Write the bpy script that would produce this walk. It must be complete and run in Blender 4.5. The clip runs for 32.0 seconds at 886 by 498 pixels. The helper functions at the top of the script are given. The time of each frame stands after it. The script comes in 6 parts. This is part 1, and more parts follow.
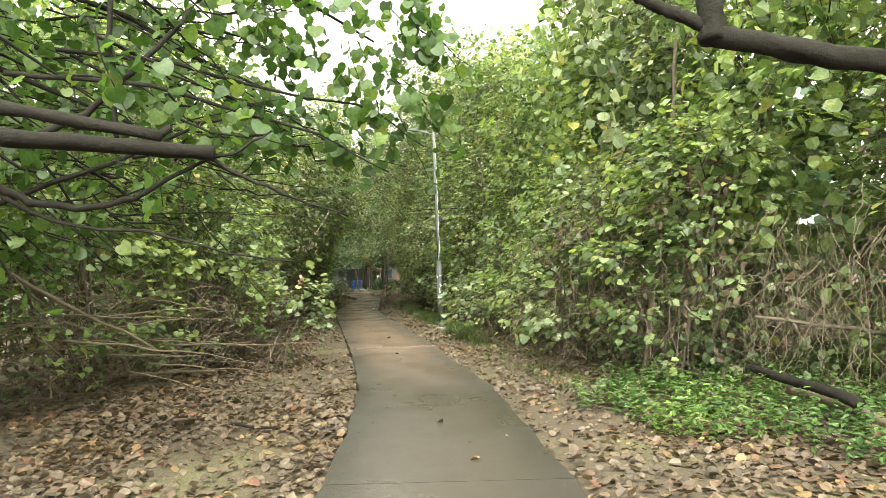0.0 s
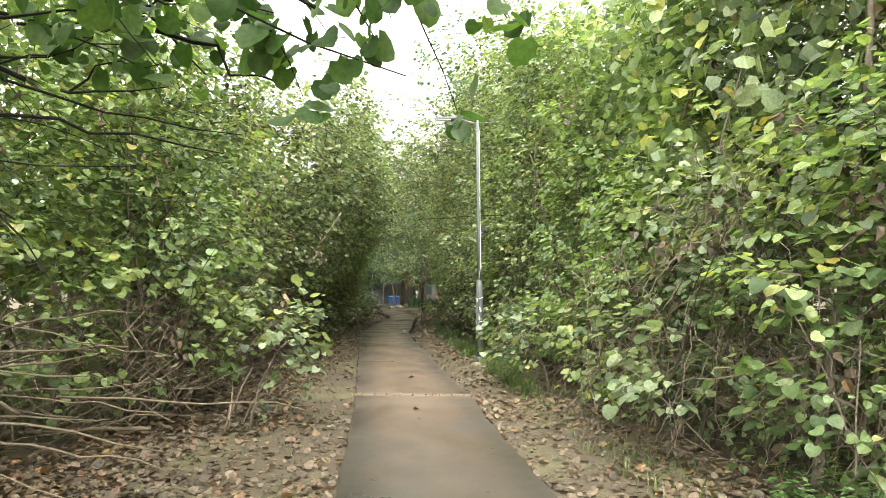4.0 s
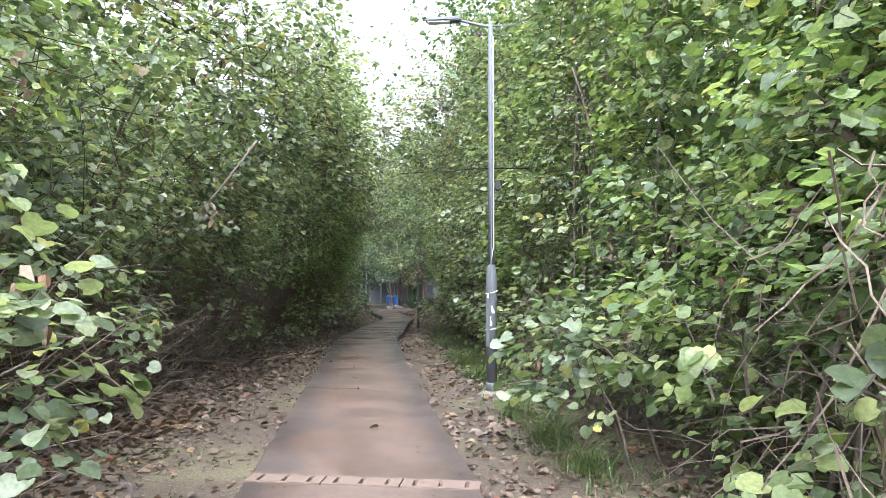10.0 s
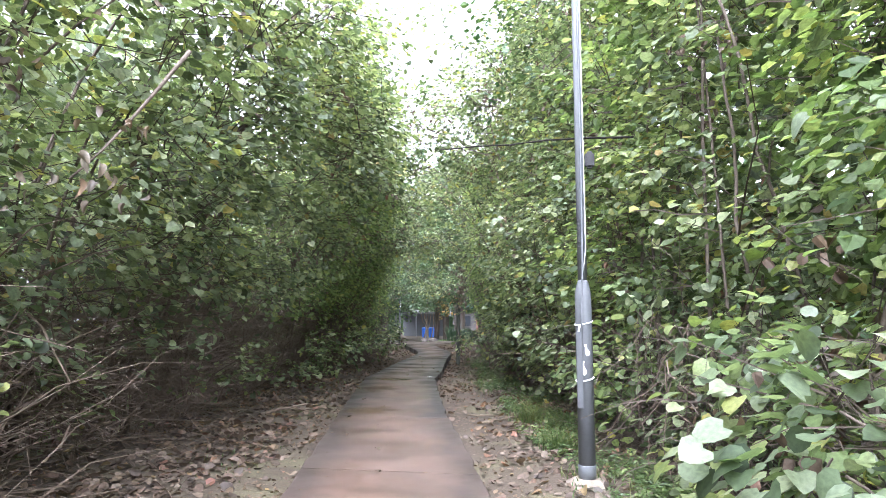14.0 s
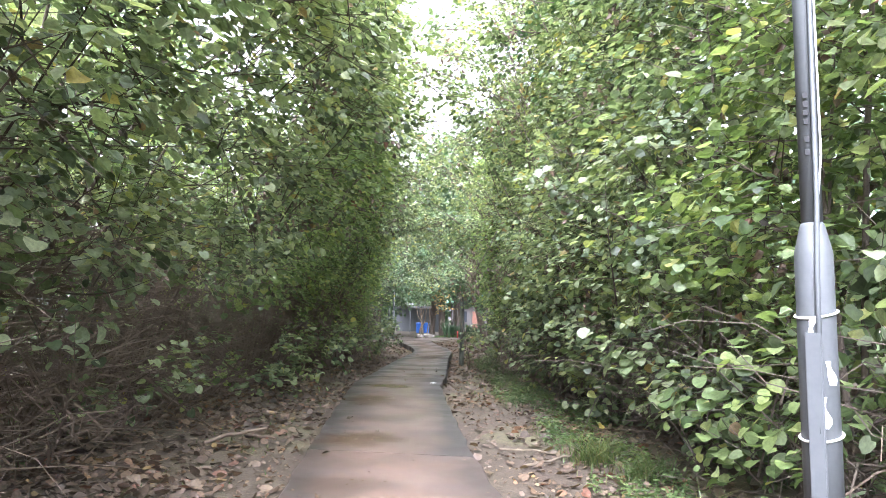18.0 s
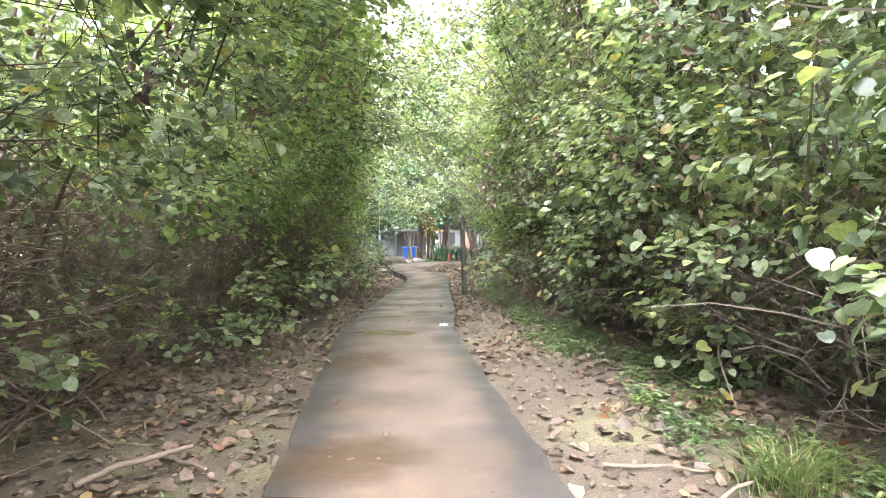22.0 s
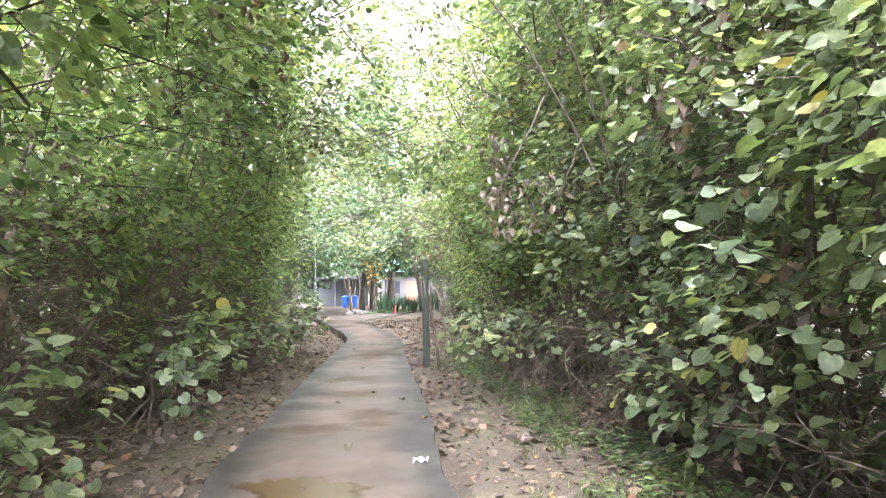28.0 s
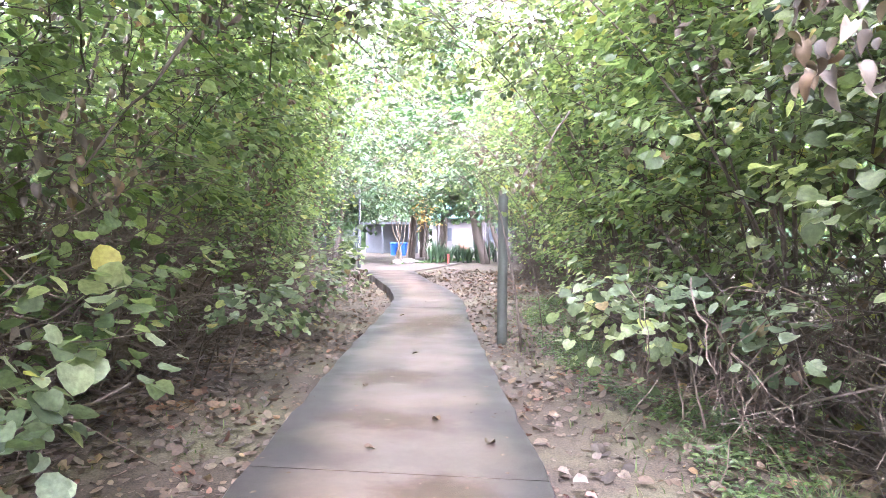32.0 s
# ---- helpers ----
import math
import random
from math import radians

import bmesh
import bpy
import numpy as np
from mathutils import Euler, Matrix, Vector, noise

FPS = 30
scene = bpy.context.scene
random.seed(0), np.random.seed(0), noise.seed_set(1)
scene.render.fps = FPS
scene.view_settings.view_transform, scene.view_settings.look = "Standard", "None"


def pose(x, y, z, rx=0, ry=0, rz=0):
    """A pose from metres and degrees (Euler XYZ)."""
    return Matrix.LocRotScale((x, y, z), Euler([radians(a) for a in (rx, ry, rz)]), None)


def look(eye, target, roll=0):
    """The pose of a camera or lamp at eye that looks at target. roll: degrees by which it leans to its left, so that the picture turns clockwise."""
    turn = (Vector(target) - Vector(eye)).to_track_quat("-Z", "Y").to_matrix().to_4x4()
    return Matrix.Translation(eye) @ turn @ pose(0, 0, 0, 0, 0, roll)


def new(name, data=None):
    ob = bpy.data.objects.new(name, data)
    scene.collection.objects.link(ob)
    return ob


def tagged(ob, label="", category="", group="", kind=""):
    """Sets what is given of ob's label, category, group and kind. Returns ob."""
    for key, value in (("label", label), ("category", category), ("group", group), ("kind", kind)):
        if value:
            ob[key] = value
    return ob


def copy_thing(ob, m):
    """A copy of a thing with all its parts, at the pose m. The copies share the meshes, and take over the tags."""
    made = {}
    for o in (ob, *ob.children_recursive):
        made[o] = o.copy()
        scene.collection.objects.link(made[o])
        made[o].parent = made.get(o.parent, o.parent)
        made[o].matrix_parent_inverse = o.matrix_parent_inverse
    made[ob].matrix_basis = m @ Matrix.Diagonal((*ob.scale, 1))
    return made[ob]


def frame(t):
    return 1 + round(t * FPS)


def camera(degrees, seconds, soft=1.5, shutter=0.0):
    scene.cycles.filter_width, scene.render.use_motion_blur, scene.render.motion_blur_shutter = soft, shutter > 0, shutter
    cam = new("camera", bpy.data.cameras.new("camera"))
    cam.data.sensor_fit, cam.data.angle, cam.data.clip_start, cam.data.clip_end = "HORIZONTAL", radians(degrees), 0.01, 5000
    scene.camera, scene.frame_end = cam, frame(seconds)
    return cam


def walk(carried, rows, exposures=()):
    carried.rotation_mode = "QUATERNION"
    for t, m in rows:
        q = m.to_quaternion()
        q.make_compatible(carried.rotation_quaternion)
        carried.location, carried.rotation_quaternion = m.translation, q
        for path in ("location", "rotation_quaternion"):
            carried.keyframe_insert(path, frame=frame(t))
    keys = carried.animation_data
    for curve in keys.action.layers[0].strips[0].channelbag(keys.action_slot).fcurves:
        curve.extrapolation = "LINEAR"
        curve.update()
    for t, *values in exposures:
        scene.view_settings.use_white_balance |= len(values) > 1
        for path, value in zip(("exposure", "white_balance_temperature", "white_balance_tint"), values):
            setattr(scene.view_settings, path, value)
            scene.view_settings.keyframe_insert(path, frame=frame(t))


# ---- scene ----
cam = camera(68.6, 32.0, soft=0.5)
PATH = [
    (0, (1.722, -13.451, 1.519), (1.633, -11.454, 1.589), -2.4),
    (0.5, (1.714, -13.068, 1.548), (1.602, -11.072, 1.612), -2.6),
    (1, (1.723, -12.625, 1.532), (1.698, -10.627, 1.614), -2.7),
    (1.5, (1.807, -12.165, 1.526), (1.823, -10.169, 1.661), -2.4),
    (2, (1.816, -11.774, 1.543), (1.811, -9.779, 1.692), -1.7),
    (2.5, (1.712, -11.252, 1.592), (1.624, -9.259, 1.733), 0.1),
    (3, (1.67, -10.824, 1.584), (1.472, -8.839, 1.719), -0.5),
    (3.5, (1.625, -10.429, 1.616), (1.409, -8.445, 1.739), -0.1),
    (5.5, (1.489, -8.649, 1.591), (1.282, -6.665, 1.726), -2.4),
    (6, (1.442, -8.262, 1.561), (1.292, -6.273, 1.697), -1.7),
    (6.5, (1.405, -7.825, 1.522), (1.301, -5.831, 1.636), -1.3),
    (7, (1.435, -7.403, 1.509), (1.304, -5.41, 1.623), -0.7),
    (7.5, (1.412, -6.96, 1.493), (1.293, -4.969, 1.642), -0.1),
    (8, (1.413, -6.608, 1.467), (1.328, -4.616, 1.63), 0.3),
    (8.5, (1.421, -6.225, 1.461), (1.391, -4.23, 1.603), 0.5),
    (9, (1.354, -5.806, 1.452), (1.276, -3.811, 1.575), 0.5),
    (9.5, (1.238, -5.34, 1.413), (1.048, -3.352, 1.523), 0.2),
    (10, (1.184, -4.911, 1.441), (0.953, -2.929, 1.569), 0.1),
    (10.5, (1.166, -4.486, 1.447), (0.875, -2.514, 1.611), 0.7),
    (11, (1.103, -4.063, 1.461), (0.728, -2.108, 1.66), 1.4),
    (11.5, (0.957, -3.66, 1.457), (0.632, -1.697, 1.658), 1.5),
    (12, (0.853, -3.302, 1.423), (0.611, -1.327, 1.623), 1.7),
    (12.5, (0.744, -2.901, 1.444), (0.531, -0.926, 1.683), 2.0),
    (13, (0.632, -2.484, 1.453), (0.367, -0.516, 1.685), 1.8),
    (13.5, (0.578, -2.115, 1.418), (0.245, -0.155, 1.643), 0.9),
    (14, (0.527, -1.731, 1.428), (0.191, 0.228, 1.652), -0.1),
    (14.5, (0.432, -1.311, 1.439), (0.093, 0.648, 1.653), -0.4),
    (15, (0.384, -0.936, 1.426), (0.019, 1.021, 1.62), 0.3),
    (15.5, (0.259, -0.514, 1.356), (-0.063, 1.452, 1.526), 1.3),
    (17.5, (-0.211, 1.102, 1.391), (-0.507, 3.07, 1.591), 0.4),
    (18, (-0.375, 1.481, 1.377), (-0.69, 3.444, 1.588), 0.9),
    (18.5, (-0.489, 1.858, 1.374), (-0.805, 3.824, 1.565), 1.1),
    (19, (-0.572, 2.27, 1.394), (-0.885, 4.238, 1.555), 0.6),
    (19.5, (-0.722, 2.678, 1.411), (-1.048, 4.648, 1.52), -0.2),
    (20, (-0.823, 3.085, 1.404), (-1.187, 5.051, 1.45), -0.9),
    (20.5, (-0.946, 3.492, 1.407), (-1.29, 5.463, 1.41), -1.1),
    (21, (-1.097, 3.907, 1.411), (-1.408, 5.883, 1.399), -1.3),
    (21.5, (-1.205, 4.336, 1.391), (-1.494, 6.315, 1.378), -1.0),
    (22, (-1.326, 4.71, 1.391), (-1.588, 6.693, 1.364), -1.7),
    (22.5, (-1.365, 5.118, 1.412), (-1.637, 7.099, 1.374), -2.0),
    (23, (-1.428, 5.506, 1.401), (-1.66, 7.493, 1.373), -2.6),
    (23.5, (-1.51, 5.888, 1.391), (-1.677, 7.881, 1.418), -3.3),
    (24, (-1.542, 6.228, 1.436), (-1.669, 8.213, 1.649), -4.8),
    (24.5, (-1.686, 6.657, 1.399), (-1.807, 8.637, 1.652), -4.2),
    (25, (-1.774, 7.073, 1.374), (-1.938, 9.05, 1.626), -3.1),
    (25.5, (-1.948, 7.568, 1.35), (-2.119, 9.548, 1.569), -2.2),
    (26, (-2.082, 7.963, 1.355), (-2.231, 9.951, 1.511), -2.7),
    (26.5, (-2.212, 8.397, 1.339), (-2.369, 10.386, 1.471), -3.1),
    (28.5, (-2.366, 10.187, 1.469), (-2.414, 12.183, 1.588), 0.1),
    (29, (-2.5, 10.695, 1.487), (-2.511, 12.689, 1.637), 0.1),
    (29.5, (-2.697, 11.185, 1.477), (-2.668, 13.179, 1.629), 0.1),
    (30, (-2.803, 11.682, 1.463), (-2.819, 13.68, 1.55), 0.4),
    (30.5, (-2.888, 12.147, 1.401), (-2.977, 14.145, 1.398), 0.2),
    (31, (-2.98, 12.651, 1.414), (-3.13, 14.645, 1.368), 0.1),
    (31.5, (-2.967, 13.186, 1.417), (-3.164, 15.175, 1.358), 0.1),
    (32, (-3.02, 13.718, 1.415), (-3.247, 15.705, 1.375), 0.5),
]
EXPOSURES = [(0, 2.53, 7300, -4), (3.5, 2.63, 7100, -2), (6, 2.63, 6000, 5), (9, 2.72, 5700, 12), (13, 3.08, 5600, 19), (19, 3.78, 5750, 19), (22, 4.23, 6050, 16), (25.5, 4.3, 6200, 15), (29, 4.62, 5700, 24), (30.5, 4.75, 6000, 25), (32, 5.08, 5500, 31)]
SKY = 0.15
SUN = 1.5
walk(cam, [(t, look(e, g, r)) for t, e, g, r in PATH], exposures=EXPOSURES)

# ---- world, sun ----
world = bpy.data.worlds.new("overcast_sky")
scene.world = world
world.use_nodes = True
wn = world.node_tree
sky = wn.nodes.new("ShaderNodeTexSky")
sky.sky_type = "NISHITA"
sky.sun_disc = False
sky.sun_elevation = radians(48)
sky.sun_rotation = radians(173)
sky.dust_density = 4.0
sky.air_density = 1.0
cloud = wn.nodes.new("ShaderNodeHueSaturation")
cloud.inputs["Saturation"].default_value = 0.08
wn.links.new(sky.outputs[0], cloud.inputs["Color"])
bgd = wn.nodes["Background"]
bgd.inputs["Strength"].default_value = SKY
wn.links.new(cloud.outputs[0], bgd.inputs["Color"])
sun = new("sun", bpy.data.lights.new("sun", "SUN"))
sun.data.energy = SUN
sun.data.angle = radians(110)
sun.data.color = (1.0, 0.96, 0.9)
sun.matrix_world = look((0, 0, 20), (-0.7, 5.4, 14.0))

# ---- materials ----
def mat(name):
    m = bpy.data.materials.new(name)
    m.use_nodes = True
    nt = m.node_tree
    return m, nt, nt.nodes["Principled BSDF"]


def node(nt, kind, **ins):
    n = nt.nodes.new("ShaderNode" + kind)
    for k, v in ins.items():
        n.inputs[k.replace("_", " ")].default_value = v
    return n


def noise_tex(nt, scale, detail=4.0, rough=0.6, src=None):
    n = node(nt, "TexNoise", Scale=scale, Detail=detail, Roughness=rough)
    if src is None:
        g = nt.nodes.new("ShaderNodeNewGeometry")
        src = g.outputs["Position"]
    nt.links.new(src, n.inputs["Vector"])
    return n


def ramp(nt, src, stops):
    r = nt.nodes.new("ShaderNodeValToRGB")
    el = r.color_ramp.elements
    while len(el) < len(stops):
        el.new(0.5)
    for e, (p, c) in zip(el, stops):
        e.position = p
        e.color = (*c, 1) if len(c) == 3 else c
    nt.links.new(src, r.inputs[0])
    return r


def mixc(nt, fac, a, b, mode="MIX"):
    n = nt.nodes.new("ShaderNodeMix")
    n.data_type = "RGBA"
    n.blend_type = mode
    for s, v in ((n.inputs[0], fac), (n.inputs[6], a), (n.inputs[7], b)):
        if isinstance(v, (int, float)):
            s.default_value = v
        elif isinstance(v, tuple):
            s.default_value = (*v, 1)
        else:
            nt.links.new(v, s)
    return n.outputs[2]


def bump(nt, p, src, strength, dist):
    b = node(nt, "Bump", Strength=strength, Distance=dist)
    nt.links.new(src, b.inputs["Height"])
    nt.links.new(b.outputs[0], p.inputs["Normal"])


def leaf_mat(name, stops, see_through=0.47, gloss=0.45, per_object=False, vein=True):
    """Leaf: coloured island by island, thin enough to let light through."""
    m, nt, p = mat(name)
    if per_object:
        rnd = nt.nodes.new("ShaderNodeObjectInfo").outputs["Random"]
    else:
        rnd = nt.nodes.new("ShaderNodeNewGeometry").outputs["Random Per Island"]
    col = ramp(nt, rnd, stops).outputs[0]
    n = noise_tex(nt, 38, 3)
    col = mixc(nt, 0.45, col, ramp(nt, n.outputs[0], [(0.32, (0.35, 0.35, 0.32)), (0.66, (1.35, 1.35, 1.35))]).outputs[0], "MULTIPLY")
    clump = noise_tex(nt, 0.9, 3)
    col = mixc(nt, 0.7, col, ramp(nt, clump.outputs[0], [(0.34, (0.72, 0.8, 0.86)), (0.5, (1.0, 1.0, 1.0)), (0.66, (1.3, 1.22, 0.92))]).outputs[0], "MULTIPLY")
    nt.links.new(col, p.inputs["Base Color"])
    p.inputs["Roughness"].default_value = gloss
    p.inputs["Specular IOR Level"].default_value = 0.55
    tr = nt.nodes.new("ShaderNodeBsdfTranslucent")
    nt.links.new(mixc(nt, 1.0, col, (1.42, 1.5, 0.85), "MULTIPLY"), tr.inputs["Color"])
    mx = node(nt, "MixShader", Fac=see_through)
    nt.links.new(p.outputs[0], mx.inputs[1])
    nt.links.new(tr.outputs[0], mx.inputs[2])
    nt.links.new(mx.outputs[0], nt.nodes["Material Output"].inputs["Surface"])
    return m


GREEN = [(0.0, (0.04, 0.056, 0.03)), (0.22, (0.09, 0.12, 0.062)), (0.5, (0.155, 0.195, 0.108)), (0.78, (0.225, 0.262, 0.165)), (0.92, (0.285, 0.32, 0.205)), (0.965, (0.28, 0.31, 0.115)), (0.99, (0.3, 0.25, 0.085)), (1.0, (0.21, 0.14, 0.095))]
# lighter, yellower copy of GREEN: brighter light on the leaves put into their colour
BRIGHT = [(0.0, (0.05, 0.08, 0.03)), (0.3, (0.115, 0.165, 0.065)), (0.65, (0.185, 0.245, 0.1)), (0.9, (0.26, 0.315, 0.15)), (1.0, (0.32, 0.31, 0.1))]
M_LEAF = leaf_mat("heart_leaf_green", GREEN)
M_LEAF_BRIGHT = leaf_mat("lit_leaf_green", BRIGHT, 0.48)
M_LEAF_ONE = leaf_mat("heart_leaf_single", GREEN, per_object=True)
M_WEED = leaf_mat("weed_green", [(0, (0.04, 0.08, 0.024)), (0.6, (0.085, 0.155, 0.043)), (1, (0.15, 0.225, 0.07))], 0.3)
M_GRASS = leaf_mat("grass_green", [(0, (0.04, 0.078, 0.02)), (0.6, (0.075, 0.115, 0.034)), (1, (0.15, 0.14, 0.06))], 0.3)
M_DRY = leaf_mat("dry_leaf_brown", [(0, (0.0394, 0.0281, 0.0214)), (0.3, (0.101, 0.0679, 0.0495)), (0.6, (0.118, 0.082, 0.058)), (0.88, (0.15, 0.112, 0.08)), (0.95, (0.15, 0.062, 0.04)), (1, (0.2, 0.145, 0.065))], 0.15, 0.6)
M_DRY_ONE = leaf_mat("dry_leaf_single", [(0, (0.06, 0.046, 0.035)), (0.4, (0.098, 0.075, 0.05)), (0.8, (0.14, 0.11, 0.074)), (1, (0.13, 0.08, 0.046))], 0.15, 0.6, per_object=True)
M_ORANGE = leaf_mat("orange_leaf", [(0, (0.3, 0.17, 0.05)), (0.6, (0.45, 0.28, 0.08)), (1, (0.5, 0.38, 0.14))], 0.3)
M_FAR = leaf_mat("far_tree_green", [(0, (0.034, 0.072, 0.034)), (0.6, (0.06, 0.108, 0.044)), (1, (0.1, 0.145, 0.055))], 0.25)
M_DEEP = leaf_mat("deep_green_leaf", [(0, (0.034, 0.07, 0.018)), (0.6, (0.066, 0.122, 0.03)), (0.92, (0.11, 0.175, 0.045)), (1, (0.16, 0.2, 0.06))], 0.5)
M_VERGE = leaf_mat("verge_weed_green", [(0, (0.045, 0.076, 0.026)), (0.6, (0.085, 0.13, 0.045)), (1, (0.14, 0.18, 0.066))], 0.3)
M_SPIKE = leaf_mat("dark_spiky_leaf", [(0, (0.025, 0.06, 0.03)), (1, (0.06, 0.11, 0.05))], 0.15)


def bark_mat(name, a, b, scale=14):
    m, nt, p = mat(name)
    n = noise_tex(nt, scale, 6, 0.7)
    n2 = noise_tex(nt, 2.2, 2)
    c = ramp(nt, n.outputs[0], [(0.3, a), (0.7, b)]).outputs[0]
    c = mixc(nt, n2.outputs[0], c, tuple(0.6 * (x + y) for x, y in zip(a, b)))
    nt.links.new(c, p.inputs["Base Color"])
    p.inputs["Roughness"].default_value = 0.9
    p.inputs["Specular IOR Level"].default_value = 0.2
    bump(nt, p, n.outputs[0], 0.8, 0.02)
    return m


M_BARK = bark_mat("grey_brown_bark", (0.048, 0.04, 0.032), (0.16, 0.13, 0.105))
M_TWIG = bark_mat("twig_bark", (0.05, 0.039, 0.03), (0.2, 0.155, 0.118), 9)
M_BRANCH = bark_mat("branch_bark", (0.022, 0.018, 0.014), (0.1, 0.08, 0.062), 9)
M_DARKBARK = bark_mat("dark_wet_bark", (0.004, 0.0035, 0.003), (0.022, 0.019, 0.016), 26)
M_STICK = bark_mat("bleached_stick", (0.08, 0.062, 0.045), (0.175, 0.142, 0.105))


def concrete_mat(name, tones, wet, damp_before=None, rim_dark=0.8):
    """Path concrete with algae-dark edges, damp stains and a broom grain; wet: how much of it is damp."""
    m, nt, p = mat(name)
    g = nt.nodes.new("ShaderNodeNewGeometry").outputs["Position"]
    big = noise_tex(nt, 0.55, 4, 0.62, g)
    mid = noise_tex(nt, 1.2, 3, 0.5, g)
    fine = noise_tex(nt, 90, 3, 0.7, g)
    oi = nt.nodes.new("ShaderNodeObjectInfo").outputs["Random"]
    tone = ramp(nt, oi, [(0, tones[0]), (1, tones[1])]).outputs[0]
    c = mixc(nt, ramp(nt, big.outputs[0], [(0.38, (0, 0, 0)), (0.62, (1, 1, 1))]).outputs[0], tone, tones[2])
    c = mixc(nt, ramp(nt, mid.outputs[0], [(0.42, (0, 0, 0)), (0.78, (0.55, 0.55, 0.55))]).outputs[0], c, tones[3])
    damp = ramp(nt, mid.outputs[0], [(0.22 + wet, (1, 1, 1)), (0.56 + wet, (0, 0, 0))]).outputs[0]
    c = mixc(nt, mixc(nt, 1.0, damp, (0.6, 0.6, 0.6), "MULTIPLY"), c, (0.066, 0.047, 0.036))
    patch = noise_tex(nt, 0.8, 5, 0.55, g)
    c = mixc(nt, ramp(nt, patch.outputs[0], [(0.455, (0.45, 0.45, 0.45)), (0.5, (0.0, 0.0, 0.0))]).outputs[0], c, (0.062, 0.044, 0.034))
    c = mixc(nt, ramp(nt, patch.outputs[0], [(0.57, (0.0, 0.0, 0.0)), (0.62, (0.25, 0.25, 0.25))]).outputs[0], c, tones[3])
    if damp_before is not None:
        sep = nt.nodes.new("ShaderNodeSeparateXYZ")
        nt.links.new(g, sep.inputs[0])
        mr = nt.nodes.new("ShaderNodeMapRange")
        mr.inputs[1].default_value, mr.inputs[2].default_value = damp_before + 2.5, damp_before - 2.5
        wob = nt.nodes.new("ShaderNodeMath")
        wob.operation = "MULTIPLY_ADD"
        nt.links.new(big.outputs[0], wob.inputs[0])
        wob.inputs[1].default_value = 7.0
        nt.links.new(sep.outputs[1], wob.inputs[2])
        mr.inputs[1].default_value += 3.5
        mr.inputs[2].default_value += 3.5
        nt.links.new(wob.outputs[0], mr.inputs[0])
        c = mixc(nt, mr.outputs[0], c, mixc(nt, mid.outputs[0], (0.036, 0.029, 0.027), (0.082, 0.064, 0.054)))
    at = nt.nodes.new("ShaderNodeAttribute")
    at.attribute_name = "rim"
    add = nt.nodes.new("ShaderNodeMath")
    add.operation = "MULTIPLY_ADD"
    nt.links.new(mid.outputs[0], add.inputs[0])
    add.inputs[1].default_value = 0.75
    half = nt.nodes.new("ShaderNodeMath")
    half.operation = "MULTIPLY"
    half.inputs[1].default_value = 0.62
    nt.links.new(at.outputs["Fac"], half.inputs[0])
    nt.links.new(half.outputs[0], add.inputs[2])
    edge = ramp(nt, add.outputs[0], [(0.0, (0, 0, 0)), (0.98, (0, 0, 0)), (1.0, (0, 0, 0))])
    edge.color_ramp.elements[0].position = 0.42
    edge.color_ramp.elements[1].position = 0.68
    edge.color_ramp.elements[1].color = (rim_dark, rim_dark, rim_dark, 1)
    edge.color_ramp.elements[2].color = (rim_dark, rim_dark, rim_dark, 1)
    c = mixc(nt, edge.outputs[0], c, (0.026, 0.024, 0.023))
    c = mixc(nt, 0.5, c, ramp(nt, fine.outputs[0], [(0.3, (0.62, 0.62, 0.62)), (0.7, (1.25, 1.25, 1.25))]).outputs[0], "MULTIPLY")
    nt.links.new(c, p.inputs["Base Color"])
    speck = noise_tex(nt, 21, 5, 0.65, g)
    c = mixc(nt, 0.6, c, ramp(nt, speck.outputs[0], [(0.32, (0.72, 0.72, 0.72)), (0.68, (1.22, 1.22, 1.22))]).outputs[0], "MULTIPLY")
    nt.links.new(c, p.inputs["Base Color"])
    gloss = ramp(nt, mid.outputs[0], [(0.34 + wet, (0.36, 0.36, 0.36)), (0.6 + wet, (0.66, 0.66, 0.66))]).outputs[0]
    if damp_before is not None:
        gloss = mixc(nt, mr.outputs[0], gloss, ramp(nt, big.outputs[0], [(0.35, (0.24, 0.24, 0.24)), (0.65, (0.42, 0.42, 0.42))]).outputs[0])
    nt.links.new(gloss, p.inputs["Roughness"])
    bump(nt, p, fine.outputs[0], 0.25, 0.004)
    return m


M_PATH = concrete_mat("path_concrete", [(0.132, 0.087, 0.064), (0.14, 0.093, 0.068), (0.108, 0.076, 0.06), (0.168, 0.121, 0.09)], 0.04, None, 0.85)
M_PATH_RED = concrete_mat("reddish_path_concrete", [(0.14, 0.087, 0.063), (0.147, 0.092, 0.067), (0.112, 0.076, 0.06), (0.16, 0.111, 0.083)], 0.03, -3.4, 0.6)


def plain(name, col, rough=0.5, metal=0.0, var=0.25, scale=8.0, bumpy=0.0):
    m, nt, p = mat(name)
    n = noise_tex(nt, scale, 5)
    n2 = noise_tex(nt, scale * 9, 3)
    c = mixc(nt, n.outputs[0], tuple(x * (1 - var) for x in col), tuple(min(1, x * (1 + var)) for x in col))
    c = mixc(nt, 0.3, c, ramp(nt, n2.outputs[0], [(0.3, (0.75, 0.75, 0.75)), (0.7, (1.15, 1.15, 1.15))]).outputs[0], "MULTIPLY")
    nt.links.new(c, p.inputs["Base Color"])
    p.inputs["Roughness"].default_value = rough
    p.inputs["Metallic"].default_value = metal
    if bumpy:
        bump(nt, p, n2.outputs[0], 0.5, bumpy)
    return m


